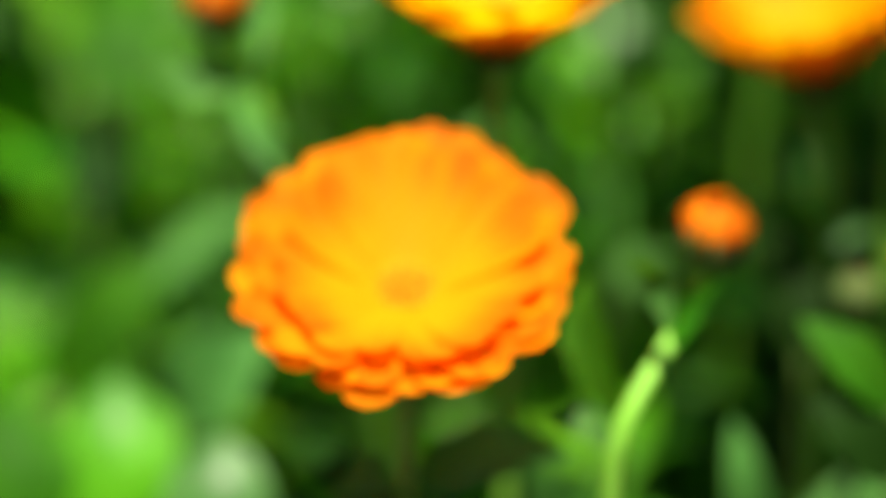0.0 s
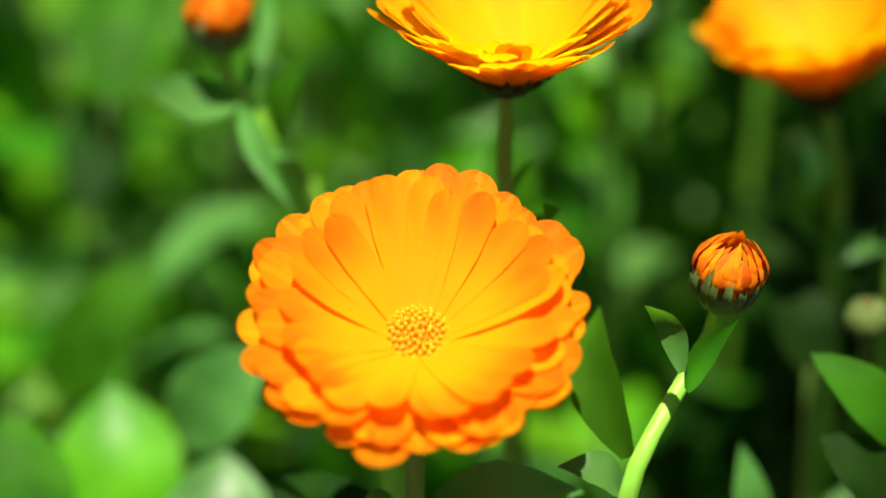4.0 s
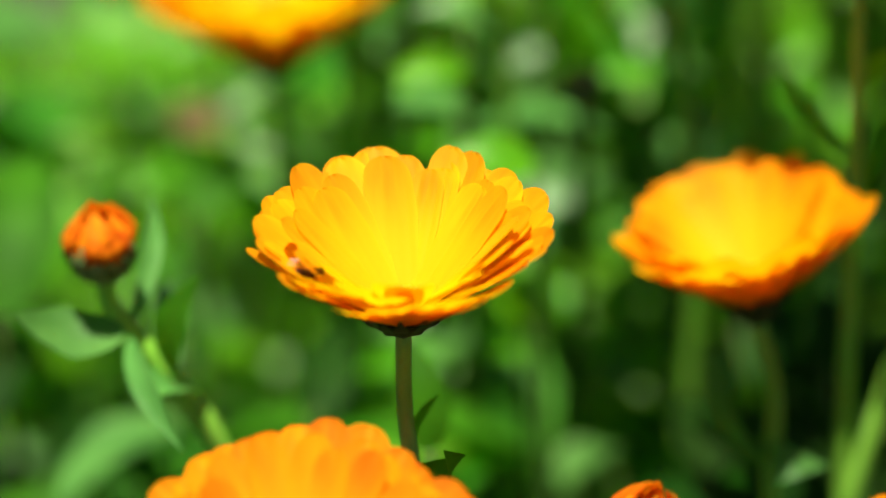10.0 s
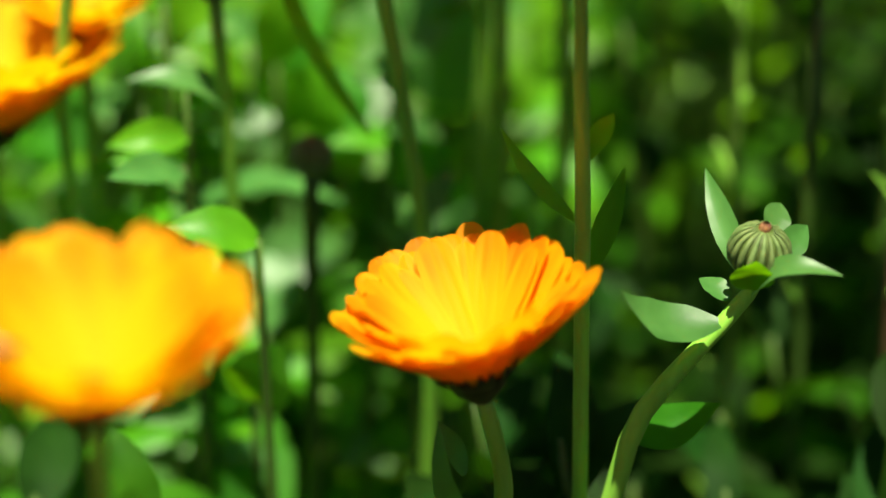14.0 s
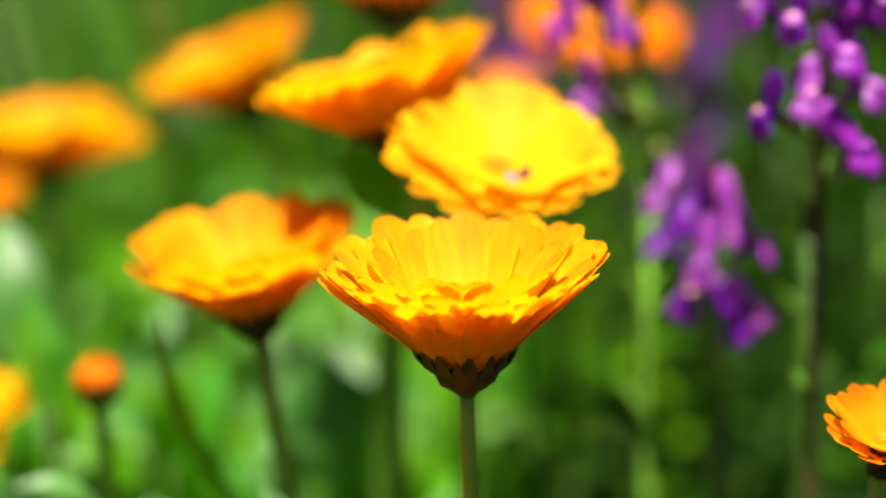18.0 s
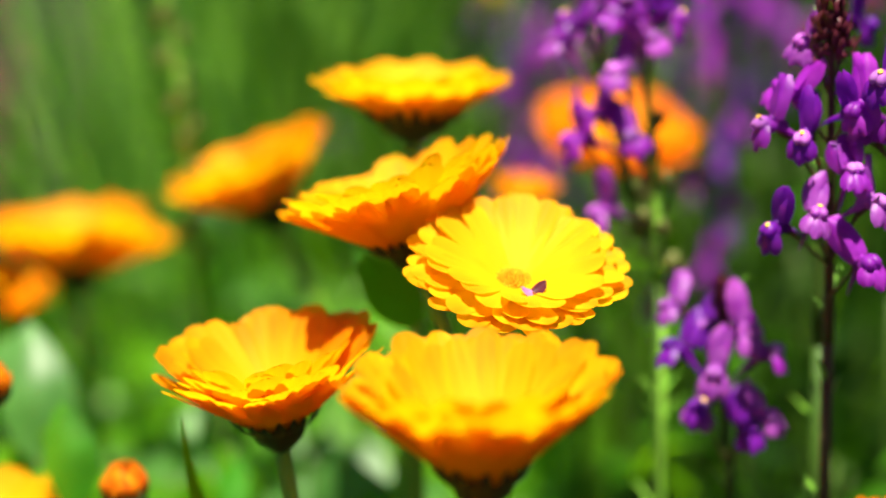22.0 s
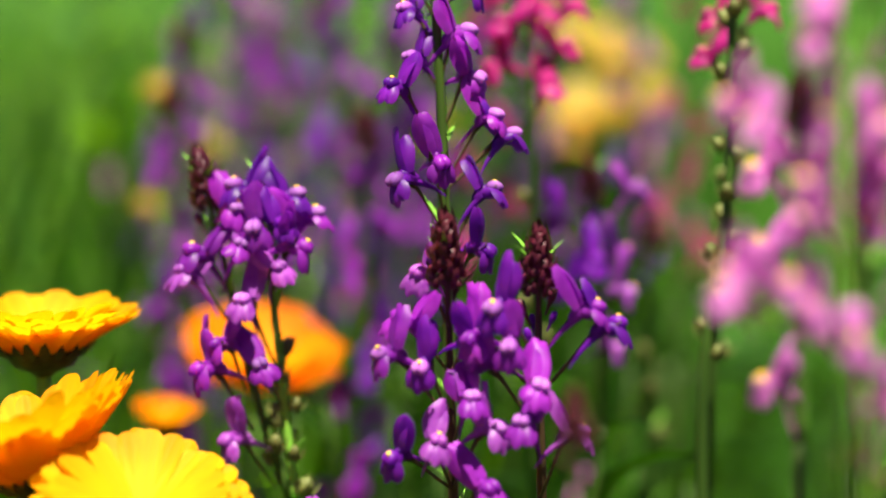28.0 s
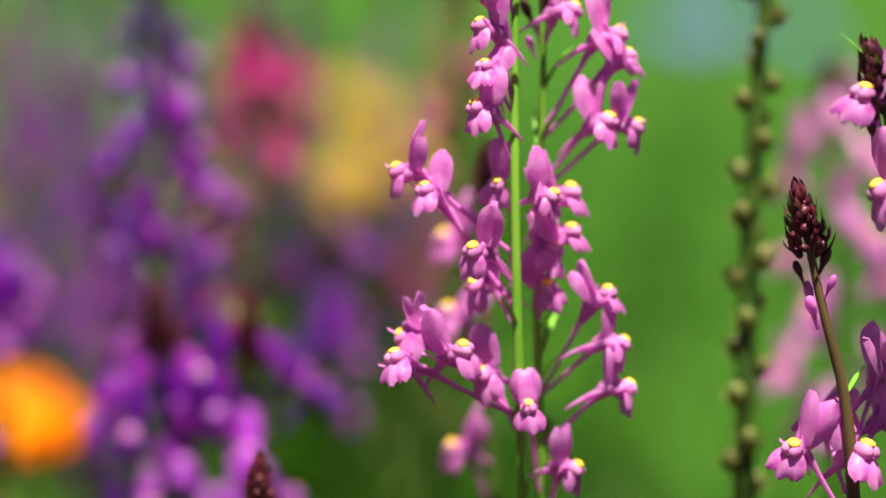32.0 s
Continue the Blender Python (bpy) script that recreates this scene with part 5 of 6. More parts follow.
# broad leaves that stand out, each on a shoot of its own
for base, tip, w, mat in [((-0.0805, 0.5603, 0.2303), (-0.0853, 0.5720, 0.2660), 0.036, LEAF_SUNLIT), ((-0.1036, 0.6132, 0.2478), (-0.0756, 0.6095, 0.2868), 0.022, LEAF), ((-0.0643, 0.5563, 0.2686), (-0.0423, 0.5456, 0.2930), 0.022, LEAF_GREY), ((0.0974, 0.4850, 0.3081), (0.0763, 0.4830, 0.3266), 0.013, LEAF),
                          ((0.0974, 0.4787, 0.2950), (0.0778, 0.4756, 0.3112), 0.016, LEAF_SHADED), ((-0.0556, 0.5247, 0.2491), (-0.0530, 0.5352, 0.2710), 0.026, LEAF_GREY), ((-0.1015, 0.5262, 0.2512), (-0.1057, 0.5390, 0.2780), 0.030, LEAF), ((0.0699, 0.5079, 0.2628), (0.0660, 0.4998, 0.2921), 0.010, LEAF_GREY), ((0.0890, 0.5626, 0.2847), (0.0847, 0.5723, 0.3048), 0.016, LEAF_SHADED),
                          ((-0.0970, 0.6407, 0.2907), (-0.0955, 0.6701, 0.3103), 0.018, LEAF_SHADED), ((-0.0913, 0.6517, 0.3183), (-0.0866, 0.6842, 0.3459), 0.024, LEAF), ((-0.0434, 0.6972, 0.3264), (-0.0382, 0.7218, 0.3342), 0.020, LEAF), ((0.0258, 0.8062, 0.3327), (0.0356, 0.7909, 0.3488), 0.030, LEAF), ((0.0834, 0.8047, 0.3318), (0.0862, 0.8361, 0.3563), 0.016, LEAF_GREY),
                          ((0.0456, 0.6610, 0.3525), (0.0235, 0.6560, 0.3575), 0.012, LEAF_SUNLIT), ((0.0311, 0.7847, 0.3339), (0.0301, 0.7707, 0.3524), 0.030, LEAF), ((0.0474, 0.7815, 0.3307), (0.0465, 0.7873, 0.3446), 0.022, LEAF_GREY), ((0.0488, 0.7253, 0.3003), (0.0452, 0.7335, 0.3192), 0.022, LEAF_GREY), ((0.0612, 0.7838, 0.3398), (0.0675, 0.7695, 0.3597), 0.028, LEAF_SUNLIT), ((0.0439, 0.6821, 0.2996), (0.0512, 0.6674, 0.3186), 0.018, LEAF), 
                          ((0.0169, 0.5643, 0.3232), (0.0116, 0.5635, 0.3462), 0.012, LEAF), ((0.0513, 0.7925, 0.3664), (0.0194, 0.7759, 0.3678), 0.014, LEAF_GREY), ((0.0604, 0.7872, 0.3541), (0.0704, 0.7950, 0.3818), 0.012, LEAF), ((0.1249, 0.8785, 0.3350), (0.1018, 0.8668, 0.3546), 0.036, LEAF_GREY), ((0.0876, 0.7128, 0.3322), (0.1007, 0.7160, 0.3471), 0.008, LEAF_GREY), ((0.1220, 0.8600, 0.3350), (0.0920, 0.8760, 0.3550), 0.038, LEAF_GREY),
                          ((0.0124, 0.7823, 0.3911), (0.0102, 0.7908, 0.4248), 0.020, LEAF_GREY), ((0.0242, 0.7393, 0.3905), (0.0205, 0.7457, 0.4150), 0.014, LEAF), ((0.0058, 0.8130, 0.4002), (0.0062, 0.8164, 0.4165), 0.018, LEAF_GREY),
                          ((0.0166, 0.8272, 0.3702), (0.0104, 0.8167, 0.4078), 0.020, LEAF_GREY), ((0.0550, 0.7787, 0.3612), (0.0584, 0.7645, 0.3888), 0.016, LEAF_SUNLIT), ((0.0925, 0.7951, 0.3622), (0.1118, 0.7759, 0.3780), 0.030, LEAF_GREY), ((0.0245, 0.7642, 0.3711), (0.0432, 0.7461, 0.3908), 0.014, LEAF_SUNLIT), ((0.0071, 0.7885, 0.3765), (0.0224, 0.7719, 0.4007), 0.016, LEAF_SUNLIT), ((0.0707, 0.8165, 0.3540), (0.0642, 0.8037, 0.3827), 0.014, LEAF_SUNLIT), ((0.0513, 0.8229, 0.3702), (0.0569, 0.8271, 0.3895), 0.008, LEAF_GREY),
                          ((0.0339, 0.8021, 0.3239), (0.0314, 0.7895, 0.3494), 0.036, LEAF_SUNLIT), ((0.0469, 0.7993, 0.3208), (0.0457, 0.7952, 0.3400), 0.020, LEAF_GREY), ((0.0774, 0.8353, 0.3135), (0.0720, 0.8235, 0.3399), 0.020, LEAF_SUNLIT), ((0.0052, 0.8513, 0.3333), (0.0150, 0.8599, 0.3633), 0.014, LEAF_SUNLIT), ((0.1368, 0.9143, 0.3193), (0.1313, 0.9011, 0.3416), 0.024, LEAF_GREY), ((0.0939, 0.8617, 0.3358), (0.1005, 0.8709, 0.3666), 0.014, LEAF_GREY),
                          ((0.0351, 0.9365, 0.2820), (0.0268, 0.9249, 0.3054), 0.040, LEAF_SUNLIT), ((0.0516, 0.9344, 0.2780), (0.0623, 0.9422, 0.2970), 0.034, LEAF_GREY), ((-0.0749, 0.8821, 0.3009), (-0.0841, 0.8923, 0.3241), 0.030, LEAF_SUNLIT), ((-0.0153, 0.9511, 0.2623), (-0.0233, 0.9605, 0.2837), 0.030, LEAF_SUNLIT), ((0.0417, 0.8084, 0.2882), (0.0348, 0.8150, 0.3032), 0.030, LEAF_SUNLIT), ((0.0907, 0.9554, 0.2788), (0.0995, 0.9627, 0.2962), 0.036, LEAF_SUNLIT), ((0.0474, 0.7193, 0.2835), (0.0428, 0.7245, 0.2954), 0.020, LEAF_SUNLIT), ((-0.0977, 0.7457, 0.2856), (-0.1005, 0.7569, 0.3117), 0.030, LEAF_SUNLIT), ((-0.0395, 0.8045, 0.2741), (-0.0337, 0.8135, 0.2955), 0.026, LEAF_SUNLIT),
                          ((0.0985, 0.8098, 0.3389), (0.1156, 0.7953, 0.3709), 0.036, LEAF_GREY), ((0.0146, 0.7836, 0.3558), (0.0446, 0.7733, 0.3713), 0.014, LEAF_SUNLIT), ((0.0552, 0.7956, 0.3427), (0.0605, 0.7825, 0.3741), 0.020, LEAF_SUNLIT), ((0.0106, 0.8308, 0.3742), (0.0185, 0.8269, 0.4026), 0.020, LEAF_GREY), ((0.1235, 0.8238, 0.3253), (0.1298, 0.8187, 0.3484), 0.022, LEAF_SUNLIT), ((0.0802, 0.8739, 0.3354), (0.0882, 0.8794, 0.3597), 0.012, LEAF_SUNLIT),
                          ((0.0301, 0.7899, 0.3230), (0.0326, 0.7893, 0.3493), 0.032, LEAF_SUNLIT), ((0.0470, 0.8064, 0.3145), (0.0459, 0.8052, 0.3383), 0.024, LEAF_GREY), ((0.0800, 0.8918, 0.3202), (0.0733, 0.9010, 0.3412), 0.030, LEAF_GREY), ((0.1003, 0.9082, 0.3123), (0.1050, 0.9164, 0.3339), 0.030, LEAF_SUNLIT), ((0.0097, 0.8607, 0.3323), (0.0032, 0.8688, 0.3507), 0.030, LEAF_GREY), ((0.0667, 0.7885, 0.3292), (0.0660, 0.7979, 0.3524), 0.034, LEAF), ((0.0504, 0.7453, 0.2713), (0.0541, 0.7497, 0.2833), 0.022, LEAF_SUNLIT), ((0.1313, 0.9396, 0.2907), (0.1242, 0.9501, 0.3151), 0.026, LEAF_GREY)]:
    base, tip = Vector(base), Vector(tip)
    tip.y += 0.45 * abs(tip.z - base.z)
    o = Vector((base.x, base.y, 0))
    shoot = thing("leafy_shoot", o, "broad green leaf on a low shoot of the bed", "plant", "leafy shoots of the bed")
    part("stem", mesh_from("stem", *sweep([(0, 0, 0), (0.004, 0.01, base.z * 0.5), (0.002, 0.004, base.z * 0.8), base - o], [0.0016, 0.0015, 0.0013, 0.0011], 7)), STEM_DARK_SHADED, shoot)
    part("leaf", mesh_from("leaf", *leaf_mesh(base - o, tip - o, w, 0.12, 0.22, (0.1, -0.66, 0.74), 2.0)), mat, shoot)
    for i in range(4):
        b = Vector((0.003, 0.006, base.z * bed.uniform(0.4, 0.85)))
        a = bed.uniform(-0.4, 3.5)
        ln = bed.uniform(0.03, 0.06)
        part("leaf", mesh_from("leaf", *leaf_mesh(b, b + Vector((math.cos(a) * ln, math.sin(a) * ln, ln * bed.uniform(-0.1, 0.5))), ln * 0.4, 0.15, 0.25)), bed.choice((LEAF, LEAF_SUNLIT, LEAF_GREY)), shoot)

# leaf colour by place: greens painted sunlit on one side, painted shaded on the other
for i in range(190):
    y = bed.uniform(0.66, 1.75)
    x = bed.uniform(-0.10 - 0.2 * y, 0.10 + 0.30 * y)
    if y > 1.3 and x < 0.06:
        continue
    top = min(0.34 if y < 1.0 else 0.39, 0.22 + 0.16 * bed.random() + 0.06 * (y - 0.7))
    leafy_plant(x, y, top * (1.0 if y > 0.8 else 0.72), 11, ((LEAF, LEAF_SUNLIT, LEAF_SUNLIT, LEAF_GREY, LEAF_SHADED) if x < (0.155 if y > 0.76 else 0.02) or y > 1.2 else (LEAF_SHADED, LEAF_SHADED, LEAF_SHADED, LEAF)), bed.uniform(0.045, 0.075), "leafy green shoot of the flower bed", y < 0.95, 0.6 if x < (0.155 if y > 0.76 else 0.02) else 0.0) if y < 1.2 else leafy_plant(x, y, top, 11, (LEAF, LEAF_SUNLIT, LEAF_SUNLIT, LEAF_GREY, LEAF_SHADED) if x < 0.16 * y else (LEAF_SHADED, LEAF_SHADED, LEAF), bed.uniform(0.045, 0.075), "", False)


# shoots between the marigolds, sunlight put into their leaf green
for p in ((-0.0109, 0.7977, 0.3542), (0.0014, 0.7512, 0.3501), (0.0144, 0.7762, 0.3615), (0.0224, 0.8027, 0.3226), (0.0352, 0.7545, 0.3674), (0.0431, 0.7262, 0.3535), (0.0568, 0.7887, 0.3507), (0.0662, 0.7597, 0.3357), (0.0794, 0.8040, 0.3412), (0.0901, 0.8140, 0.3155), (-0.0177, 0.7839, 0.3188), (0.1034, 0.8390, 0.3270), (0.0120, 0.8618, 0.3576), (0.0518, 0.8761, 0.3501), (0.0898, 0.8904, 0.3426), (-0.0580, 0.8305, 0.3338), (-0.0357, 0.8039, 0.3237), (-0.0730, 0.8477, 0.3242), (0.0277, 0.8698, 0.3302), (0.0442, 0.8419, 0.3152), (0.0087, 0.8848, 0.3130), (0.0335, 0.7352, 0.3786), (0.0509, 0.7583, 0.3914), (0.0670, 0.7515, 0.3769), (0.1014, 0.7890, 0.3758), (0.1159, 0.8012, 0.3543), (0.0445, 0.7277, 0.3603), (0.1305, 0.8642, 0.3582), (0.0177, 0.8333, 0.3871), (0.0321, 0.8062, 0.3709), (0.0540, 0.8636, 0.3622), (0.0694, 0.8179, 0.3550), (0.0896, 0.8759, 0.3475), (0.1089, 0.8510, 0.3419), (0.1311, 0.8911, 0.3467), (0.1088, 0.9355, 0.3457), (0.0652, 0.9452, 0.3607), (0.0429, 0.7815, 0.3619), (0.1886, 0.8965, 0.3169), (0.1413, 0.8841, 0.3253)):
    leafy_plant(p[0], p[1], p[2], 13, (LEAF_SUNLIT, LEAF_SUNLIT, LEAF_GREY, LEAF), bed.uniform(0.030, 0.044), "leafy shoot between the marigolds, coloured yellow-green as if sunlit", True, 1.0)
# far shoots whose dark leaf colour stands for shade between the spikes
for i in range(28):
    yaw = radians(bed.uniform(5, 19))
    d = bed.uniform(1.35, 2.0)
    leafy_plant(0.06 + d * math.sin(yaw), 0.09 + d * math.cos(yaw), bed.uniform(0.46, 0.55), 18, (LEAF_SHADED, LEAF_SHADED, LEAF), bed.uniform(0.03, 0.05), "", False)
# growth behind the nearer spikes, shade put into its leaf green
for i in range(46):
    leafy_plant(bed.uniform(0.17, 0.40), bed.uniform(0.78, 0.95), bed.uniform(0.33, 0.45), 14, (LEAF_SHADED, LEAF_SHADED, LEAF_SHADED, LEAF), bed.uniform(0.03, 0.05), "", False)
# shoots low between the nearer marigolds, leaves coloured dark to stand for shade
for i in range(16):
    leafy_plant(bed.uniform(0.10, 0.23), bed.uniform(0.60, 0.65), bed.uniform(0.25, 0.31), 12, (LEAF_SHADED,), bed.uniform(0.04, 0.06), "leafy shoot coloured dark to stand for the shade of the bed")
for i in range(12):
    leafy_plant(bed.uniform(0.06, 0.15), bed.uniform(0.53, 0.61), bed.uniform(0.20, 0.26), 12, (LEAF_SHADED,), bed.uniform(0.04, 0.06), "leafy shoot coloured dark to stand for the shade of the bed")
# shoots at the near edge of the bed, mostly in the green darkened for shade
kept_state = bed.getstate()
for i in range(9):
    leafy_plant(bed.uniform(-0.15, -0.05), bed.uniform(0.66, 0.80), bed.uniform(0.27, 0.32), 12, (LEAF_SHADED, LEAF_SHADED, LEAF), bed.uniform(0.035, 0.05), "leafy shoot coloured dark to stand for the shade of the bed")
bed.setstate(kept_state)
# pale glossy leaves behind the marigolds, most in the green painted as sunlit
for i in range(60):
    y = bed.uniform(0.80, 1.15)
    leafy_plant(bed.uniform(-0.01, 0.13) + 0.12 * (y - 0.8), y, bed.uniform(0.33, 0.40) - 0.05 * (y - 0.8), 10, (LEAF_GREY, LEAF_SUNLIT, LEAF_SUNLIT), bed.uniform(0.040, 0.060), "", False, 1.3)
# tall growth at the back that hides the lawn
for i in range(44):
    yaw = radians(bed.uniform(0.5, 13))
    d = bed.uniform(1.35, 2.0)
    leafy_plant(0.06 + d * math.sin(yaw), 0.09 + d * math.cos(yaw), bed.uniform(0.45, 0.58), 20, (LEAF, LEAF_GREY, LEAF_SUNLIT, LEAF_SHADED), bed.uniform(0.025, 0.045), "", False)
# a thicket round the foot of the toadflax, its shade painted into the leaves
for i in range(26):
    leafy_plant(bed.uniform(0.13, 0.36), bed.uniform(0.645, 0.74), bed.uniform(0.22, 0.31), 12, (LEAF_SHADED,), bed.uniform(0.04, 0.06), "leafy shoot coloured dark to stand for the shade of the bed")
# taller shoots farther back, between and behind the spikes
for i in range(70):
    yaw = radians(bed.uniform(1.0, 24))
    d = bed.uniform(1.3, 2.0)
    leafy_plant(0.05 + d * math.sin(yaw), 0.09 + d * math.cos(yaw), bed.uniform(0.36, 0.53) - 0.03 * (d - 1), 16, (LEAF, GRASS, LEAF_SHADED, LEAF_GREY), bed.uniform(0.030, 0.055), "", False)

# more far shoots, mostly with shade put into the leaf colour
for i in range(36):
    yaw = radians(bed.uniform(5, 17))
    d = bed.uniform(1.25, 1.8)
    leafy_plant(0.06 + d * math.sin(yaw), 0.09 + d * math.cos(yaw), bed.uniform(0.38, 0.52), 18, (LEAF_SHADED, LEAF_SHADED, LEAF), bed.uniform(0.035, 0.055), "", False)

for i in range(34):
    yaw = radians(bed.uniform(0.5, 9))
    d = bed.uniform(1.25, 1.7)
    leafy_plant(0.05 + d * math.sin(yaw), 0.09 + d * math.cos(yaw), bed.uniform(0.30, 0.46) - 0.04 * (9 - math.degrees(yaw)) / 9, 12, (LEAF, LEAF_SUNLIT, LEAF, LEAF_GREY), bed.uniform(0.045, 0.07), "", False)


# leaves low behind the marigolds, coloured as if the sun were on them
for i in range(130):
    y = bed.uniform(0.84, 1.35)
    leafy_plant(bed.uniform(-0.17, 0.16) + 0.10 * (y - 0.88), y, bed.uniform(0.24, 0.33) - 0.12 * (y - 0.88), 12, (LEAF_SUNLIT, LEAF_SUNLIT, LEAF_SUNLIT, LEAF_GREY), bed.uniform(0.05, 0.075), "", False, 1.0)
whole, mat_of = [], []
for mat, vfs in FAR_FOLIAGE.items():
    whole.append(join(vfs))
    mat_of.append(mat)
far_mesh = mesh_from("background_foliage", *join(whole))
for mat in mat_of:
    far_mesh.materials.append(mat)
far_mesh.polygons.foreach_set("material_index", [i for i, vf in enumerate(whole) for _ in vf[1]])
tagged(new("background_foliage", far_mesh), "crowd of green leafy shoots behind the flowers", "foliage", "", "stuff")
# spent stalks that stand behind the flowers
for i in range(16):
    yaw = radians(back.uniform(3.5, 11))
    d = back.uniform(0.98, 1.5)
    p = Vector((0.05 + d * math.sin(yaw), 0.09 + d * math.cos(yaw), back.uniform(0.40, 0.56) - 0.03 * d))
    lean = Vector((back.uniform(-0.03, 0.03), back.uniform(-0.02, 0.03), 0))
    toadflax([p - lean - Vector((0, 0, 0.2)), p - lean * 0.5 - Vector((0, 0, 0.1)), p], back.choice(("purple", "pink", "violet")), 300 + i, "spent toadflax stalk with seed pods and few flowers", auto=3, zone=(.5, .97), pods=9, pod_zone=(.1, .9), leaves=6, far=True, stem_mat=back.choice((STEM, STEM_DARK_SHADED)), head=False, size=0.8)


# the blade of grass on which the fly waits, beside the bed
rest = thing("grass_blade", (-0.30, 0.52, 0), "single bent green grass blade beside the bed", "grass")
part("blade", mesh_from("blade", *leaf_mesh((0, 0, 0), (0.0, 0.0, 0.4588), 0.006, 0.02, 0.3, (0, -1, 0))), GRASS, rest)


def blades(name, count, x0, x1, y0, y1, h0, h1, width, mat, label, seed, keep=None):
    """Grass as one mesh of many bent blades."""
    rng = random.Random(seed)
    verts, faces = [], []
    for _ in range(count):
        y = y0 + (y1 - y0) * rng.random() ** 1.5
        x = rng.uniform(x0, x1) * (y if keep else 1)
        h = rng.uniform(h0, h1)
        a = rng.uniform(0, 6.28)
        w = width * rng.uniform(0.6, 1.3)
        lean = Vector((rng.uniform(-0.3, 0.3), rng.uniform(-0.3, 0.3), 0)) * h
        side = Vector((math.cos(a), math.sin(a), 0)) * w
        k = len(verts)
        for s in (0, 0.4, 0.75):
            c = Vector((x, y, h * s)) + lean * s * s
            verts += [c - side * (1 - s * 0.6), c + side * (1 - s * 0.6)]
        verts.append(Vector((x, y, h)) + lean)
        faces += [(k, k + 1, k + 3, k + 2), (k + 2, k + 3, k + 5, k + 4), (k + 4, k + 5, k + 6)]
    me = mesh_from(name, verts, faces)
    me.materials.append(mat)
    return tagged(new(name, me), label, "grass", "", "stuff")


blades("tall_grass", 5000, 0.05, 0.33, 1.15, 2.4, 0.26, 0.54, 0.0036, GRASS, "tall green grass and stems behind the flowers", 3, True)
# these blades are pale because they take the leaf green painted as sunlit
blades("sunlit_grass", 220, 0.06, 0.27, 0.98, 1.6, 0.36, 0.53, 0.0028, LEAF_SUNLIT, "pale upright grass stems between the flowers", 8, True)
blades("dry_stalks", 420, 0.02, 0.19, 1.10, 1.9, 0.40, 0.60, 0.0022, STEM_MID, "slim upright green stalks behind the marigolds", 12, True)
blades("pale_stalks", 200, 0.02, 0.13, 1.05, 1.6, 0.38, 0.58, 0.0020, LEAF_GREY, "slim pale grey-green stalks behind the marigolds", 13, True)
blades("lawn_grass", 9000, -1.0, 1.2, 2.0, 7.0, 0.04, 0.10, 0.006, LAWN_BLADE, "short green lawn beyond the flower bed", 4, True)
sheet("lawn", -60, 2.3, 60, 60, 0.006, 30, solid_mat("lawn_green", (0.020, 0.070, 0.006), (0.042, 0.125, 0.012), 6, 0.9, 0, bump=1.0, dist=0.02, spec=0.1), "green lawn behind the flower bed")
sheet("path", -3.5, 1.5, 0.06, 30, 0.014, 12, PATH_GREY, "grey-brown paved path beside the bed")


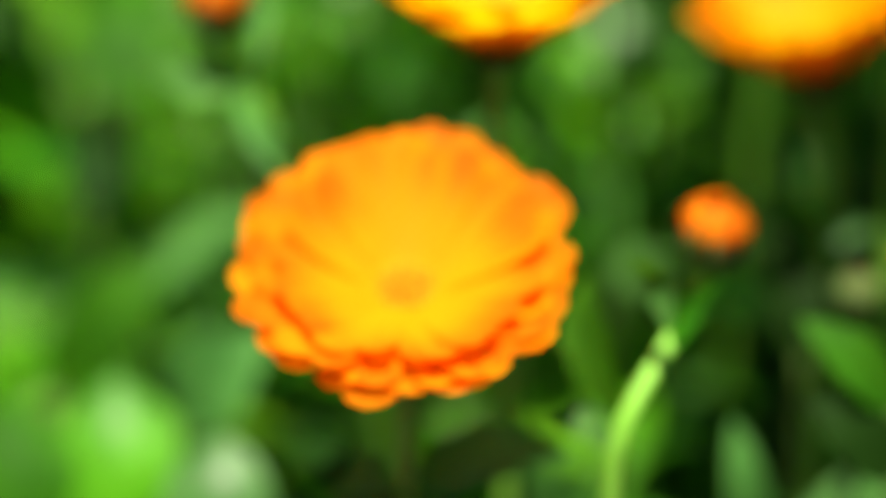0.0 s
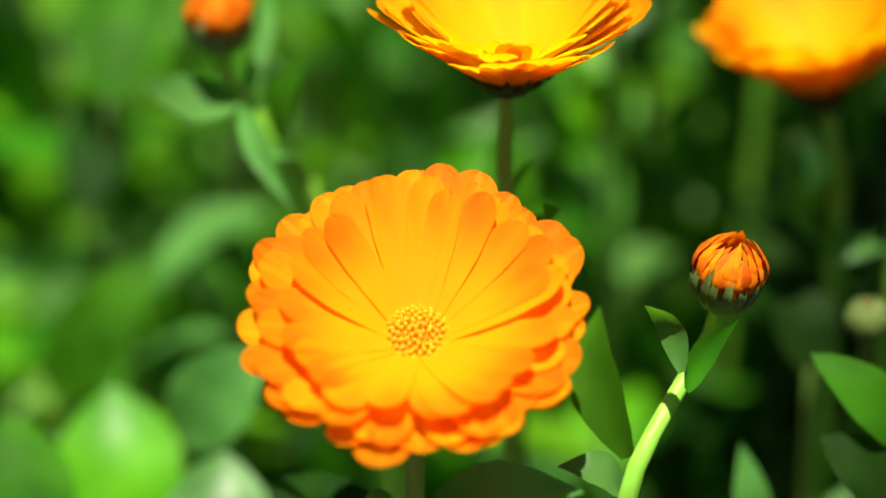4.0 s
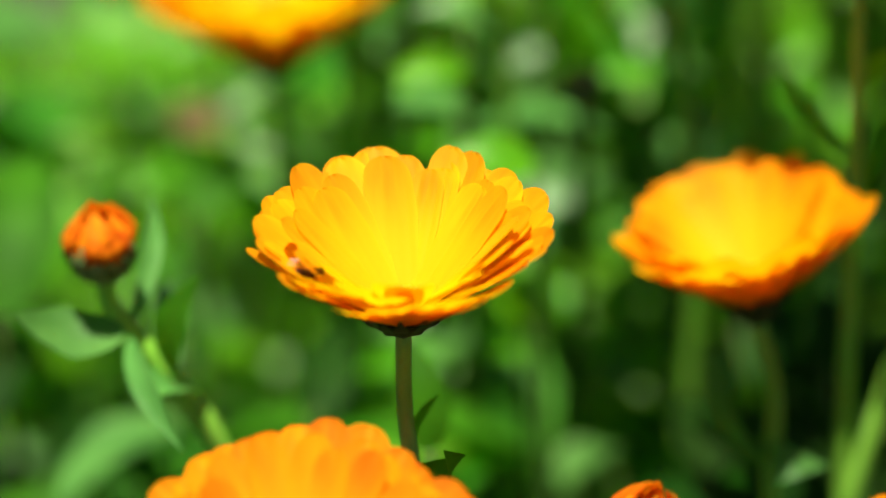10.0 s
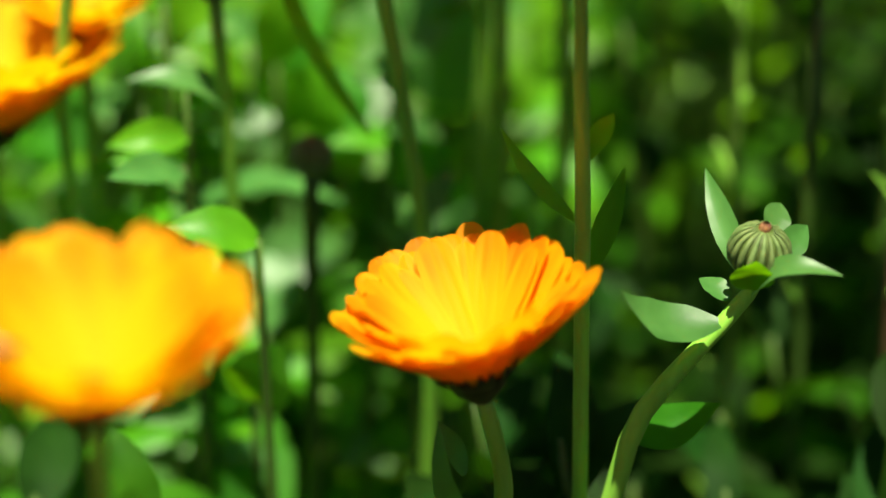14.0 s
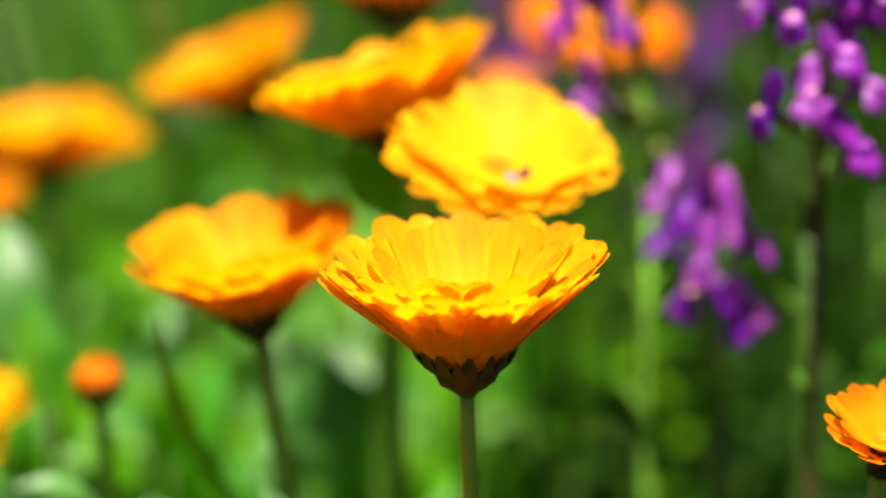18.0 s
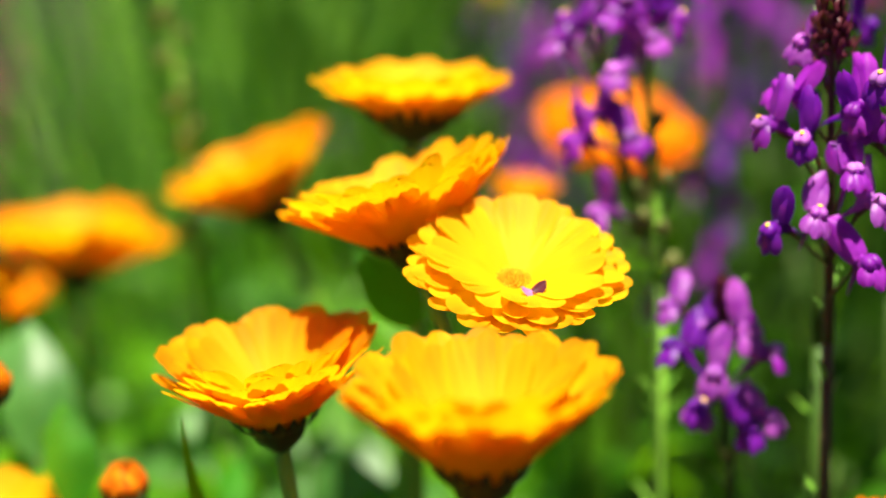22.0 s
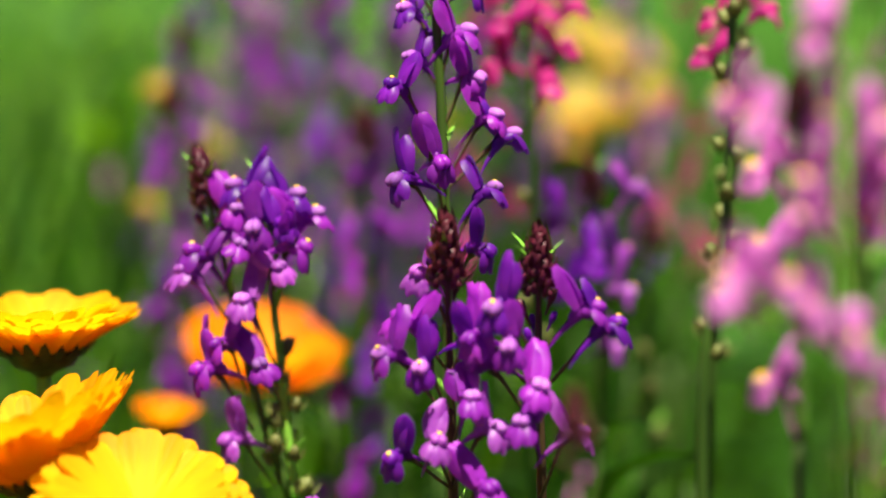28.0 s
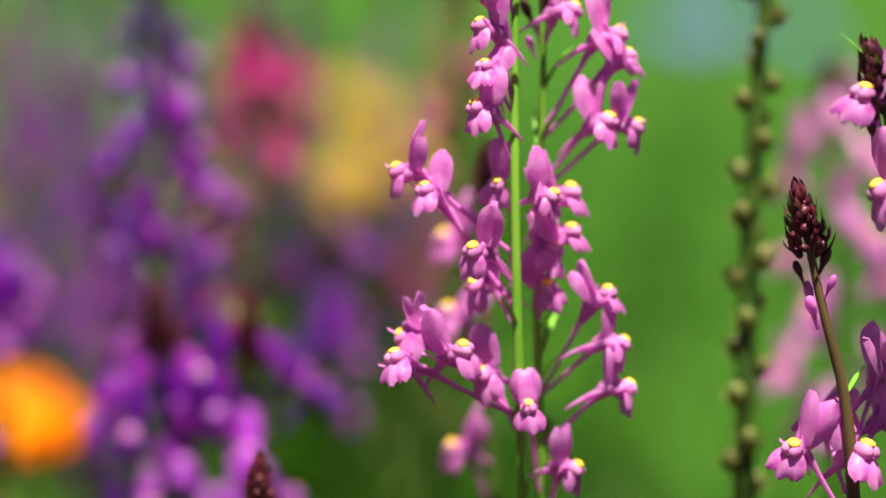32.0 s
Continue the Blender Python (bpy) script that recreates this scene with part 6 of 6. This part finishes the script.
def motions():
    walk(focus_mark, [
        (0.0, pose(0.0000, 0.3869, 0.3866)),
        (0.5, pose(0.0000, 0.3983, 0.3800)),
        (1.0, pose(0.0011, 0.4105, 0.3753)),
        (1.5, pose(-0.0001, 0.4249, 0.3694)),
        (2.0, pose(-0.0021, 0.4385, 0.3614)),
        (2.5, pose(-0.0023, 0.4486, 0.3574)),
        (3.0, pose(-0.0020, 0.4560, 0.3591)),
        (3.5, pose(-0.0017, 0.4634, 0.3609)),
        (4.0, pose(-0.0014, 0.4708, 0.3626)),
        (4.5, pose(-0.0011, 0.4782, 0.3644)),
        (5.0, pose(0.0032, 0.5050, 0.3754)),
        (5.5, pose(0.0072, 0.5266, 0.3744)),
        (6.0, pose(0.0082, 0.5502, 0.3789)),
        (6.5, pose(0.0129, 0.5643, 0.3751)),
        (7.0, pose(0.0131, 0.5759, 0.3669)),
        (7.5, pose(0.0132, 0.5653, 0.3720)),
        (8.0, pose(0.0188, 0.5398, 0.3817)),
        (8.5, pose(0.0217, 0.5192, 0.3909)),
        (9.0, pose(0.0202, 0.5114, 0.3937)),
        (9.5, pose(0.0184, 0.5130, 0.3943)),
        (10.0, pose(0.0195, 0.5138, 0.3933)),
        (10.5, pose(0.0293, 0.5133, 0.3896)),
        (11.0, pose(0.0429, 0.5200, 0.3902)),
        (11.5, pose(0.0558, 0.5312, 0.3881)),
        (12.0, pose(0.0703, 0.5566, 0.3798)),
        (12.5, pose(0.0819, 0.5775, 0.3713)),
        (13.0, pose(0.0873, 0.5953, 0.3646)),
        (13.5, pose(0.0860, 0.6034, 0.3647)),
        (14.0, pose(0.0859, 0.6126, 0.3679)),
        (14.5, pose(0.0876, 0.6215, 0.3853)),
        (15.0, pose(0.1040, 0.6296, 0.4083)),
        (15.5, pose(0.1079, 0.6293, 0.4298)),
        (16.0, pose(0.1078, 0.6200, 0.4384)),
        (16.5, pose(0.1078, 0.6106, 0.4470)),
        (17.0, pose(0.1078, 0.6012, 0.4554)),
        (17.5, pose(0.1078, 0.5918, 0.4638)),
        (18.0, pose(0.1078, 0.5928, 0.4679)),
        (18.5, pose(0.1070, 0.5985, 0.4715)),
        (19.0, pose(0.1056, 0.6043, 0.4772)),
        (19.5, pose(0.1083, 0.6116, 0.4835)),
        (20.0, pose(0.1103, 0.6173, 0.4852)),
        (20.5, pose(0.1119, 0.6272, 0.4836)),
        (21.0, pose(0.1097, 0.6365, 0.4783)),
        (21.5, pose(0.1107, 0.6442, 0.4792)),
        (22.0, pose(0.1114, 0.6517, 0.4788)),
        (22.5, pose(0.1131, 0.6646, 0.4795)),
        (23.0, pose(0.1148, 0.6779, 0.4805)),
        (23.5, pose(0.1130, 0.6970, 0.4813)),
        (24.0, pose(0.1138, 0.7159, 0.4815)),
        (24.5, pose(0.1169, 0.7250, 0.4835)),
        (25.0, pose(0.1268, 0.7277, 0.4888)),
        (25.5, pose(0.1368, 0.7303, 0.4941)),
        (26.0, pose(0.1469, 0.7328, 0.4994)),
        (26.5, pose(0.1570, 0.7352, 0.5048)),
        (27.0, pose(0.1831, 0.7319, 0.5106)),
        (27.5, pose(0.2112, 0.7220, 0.5168)),
        (28.0, pose(0.2113, 0.6967, 0.5228)),
        (28.5, pose(0.2128, 0.6748, 0.5255)),
        (29.0, pose(0.2126, 0.6519, 0.5264)),
        (29.5, pose(0.2137, 0.6194, 0.5362)),
        (30.0, pose(0.2210, 0.5853, 0.5430)),
        (30.5, pose(0.2279, 0.5632, 0.5512)),
        (31.0, pose(0.2279, 0.5459, 0.5566)),
        (31.5, pose(0.2297, 0.5337, 0.5587)),
        (32.0, pose(0.2306, 0.5207, 0.5623)),
    ])
    # the fly runs over the petals and settles near the rim
    walk(fly, [
        (0.0, pose(-0.30, 0.52, 0.46, 0, 0, -60)), (6.3, pose(-0.30, 0.52, 0.46, 0, 0, -60)), (6.9, pose(*(-0.0025, 0.5082, 0.3986), 15, 20, 10)), (7.5, pose(*(-0.0011, 0.4923, 0.4062), 15, 20, 20)), (8.0, pose(*(-0.0016, 0.4927, 0.4062), 15, 20, 25)),
        (8.4, pose(*(-0.0053, 0.4957, 0.3998), 10, 10, 12)), (9.0, pose(*(-0.0084, 0.4918, 0.4014), 10, 10, 30)), (9.5, pose(*(-0.0081, 0.4945, 0.3990), 10, 10, 80)), (9.8, pose(*(-0.0059, 0.4960, 0.3973), 10, 10, 150)), (10.5, pose(*(-0.0050, 0.4935, 0.3968), 10, 10, 165)),
        (11.0, pose(*(-0.0051, 0.4939, 0.3982), 10, 10, 170)), (11.5, pose(*(-0.0050, 0.4962, 0.3980), 10, 10, 175)), (12.0, pose(*(-0.0029, 0.4996, 0.3973), 10, 10, 175)), (32.0, pose(*(-0.0029, 0.4996, 0.3973), 10, 10, 175)),
    ])


motions()
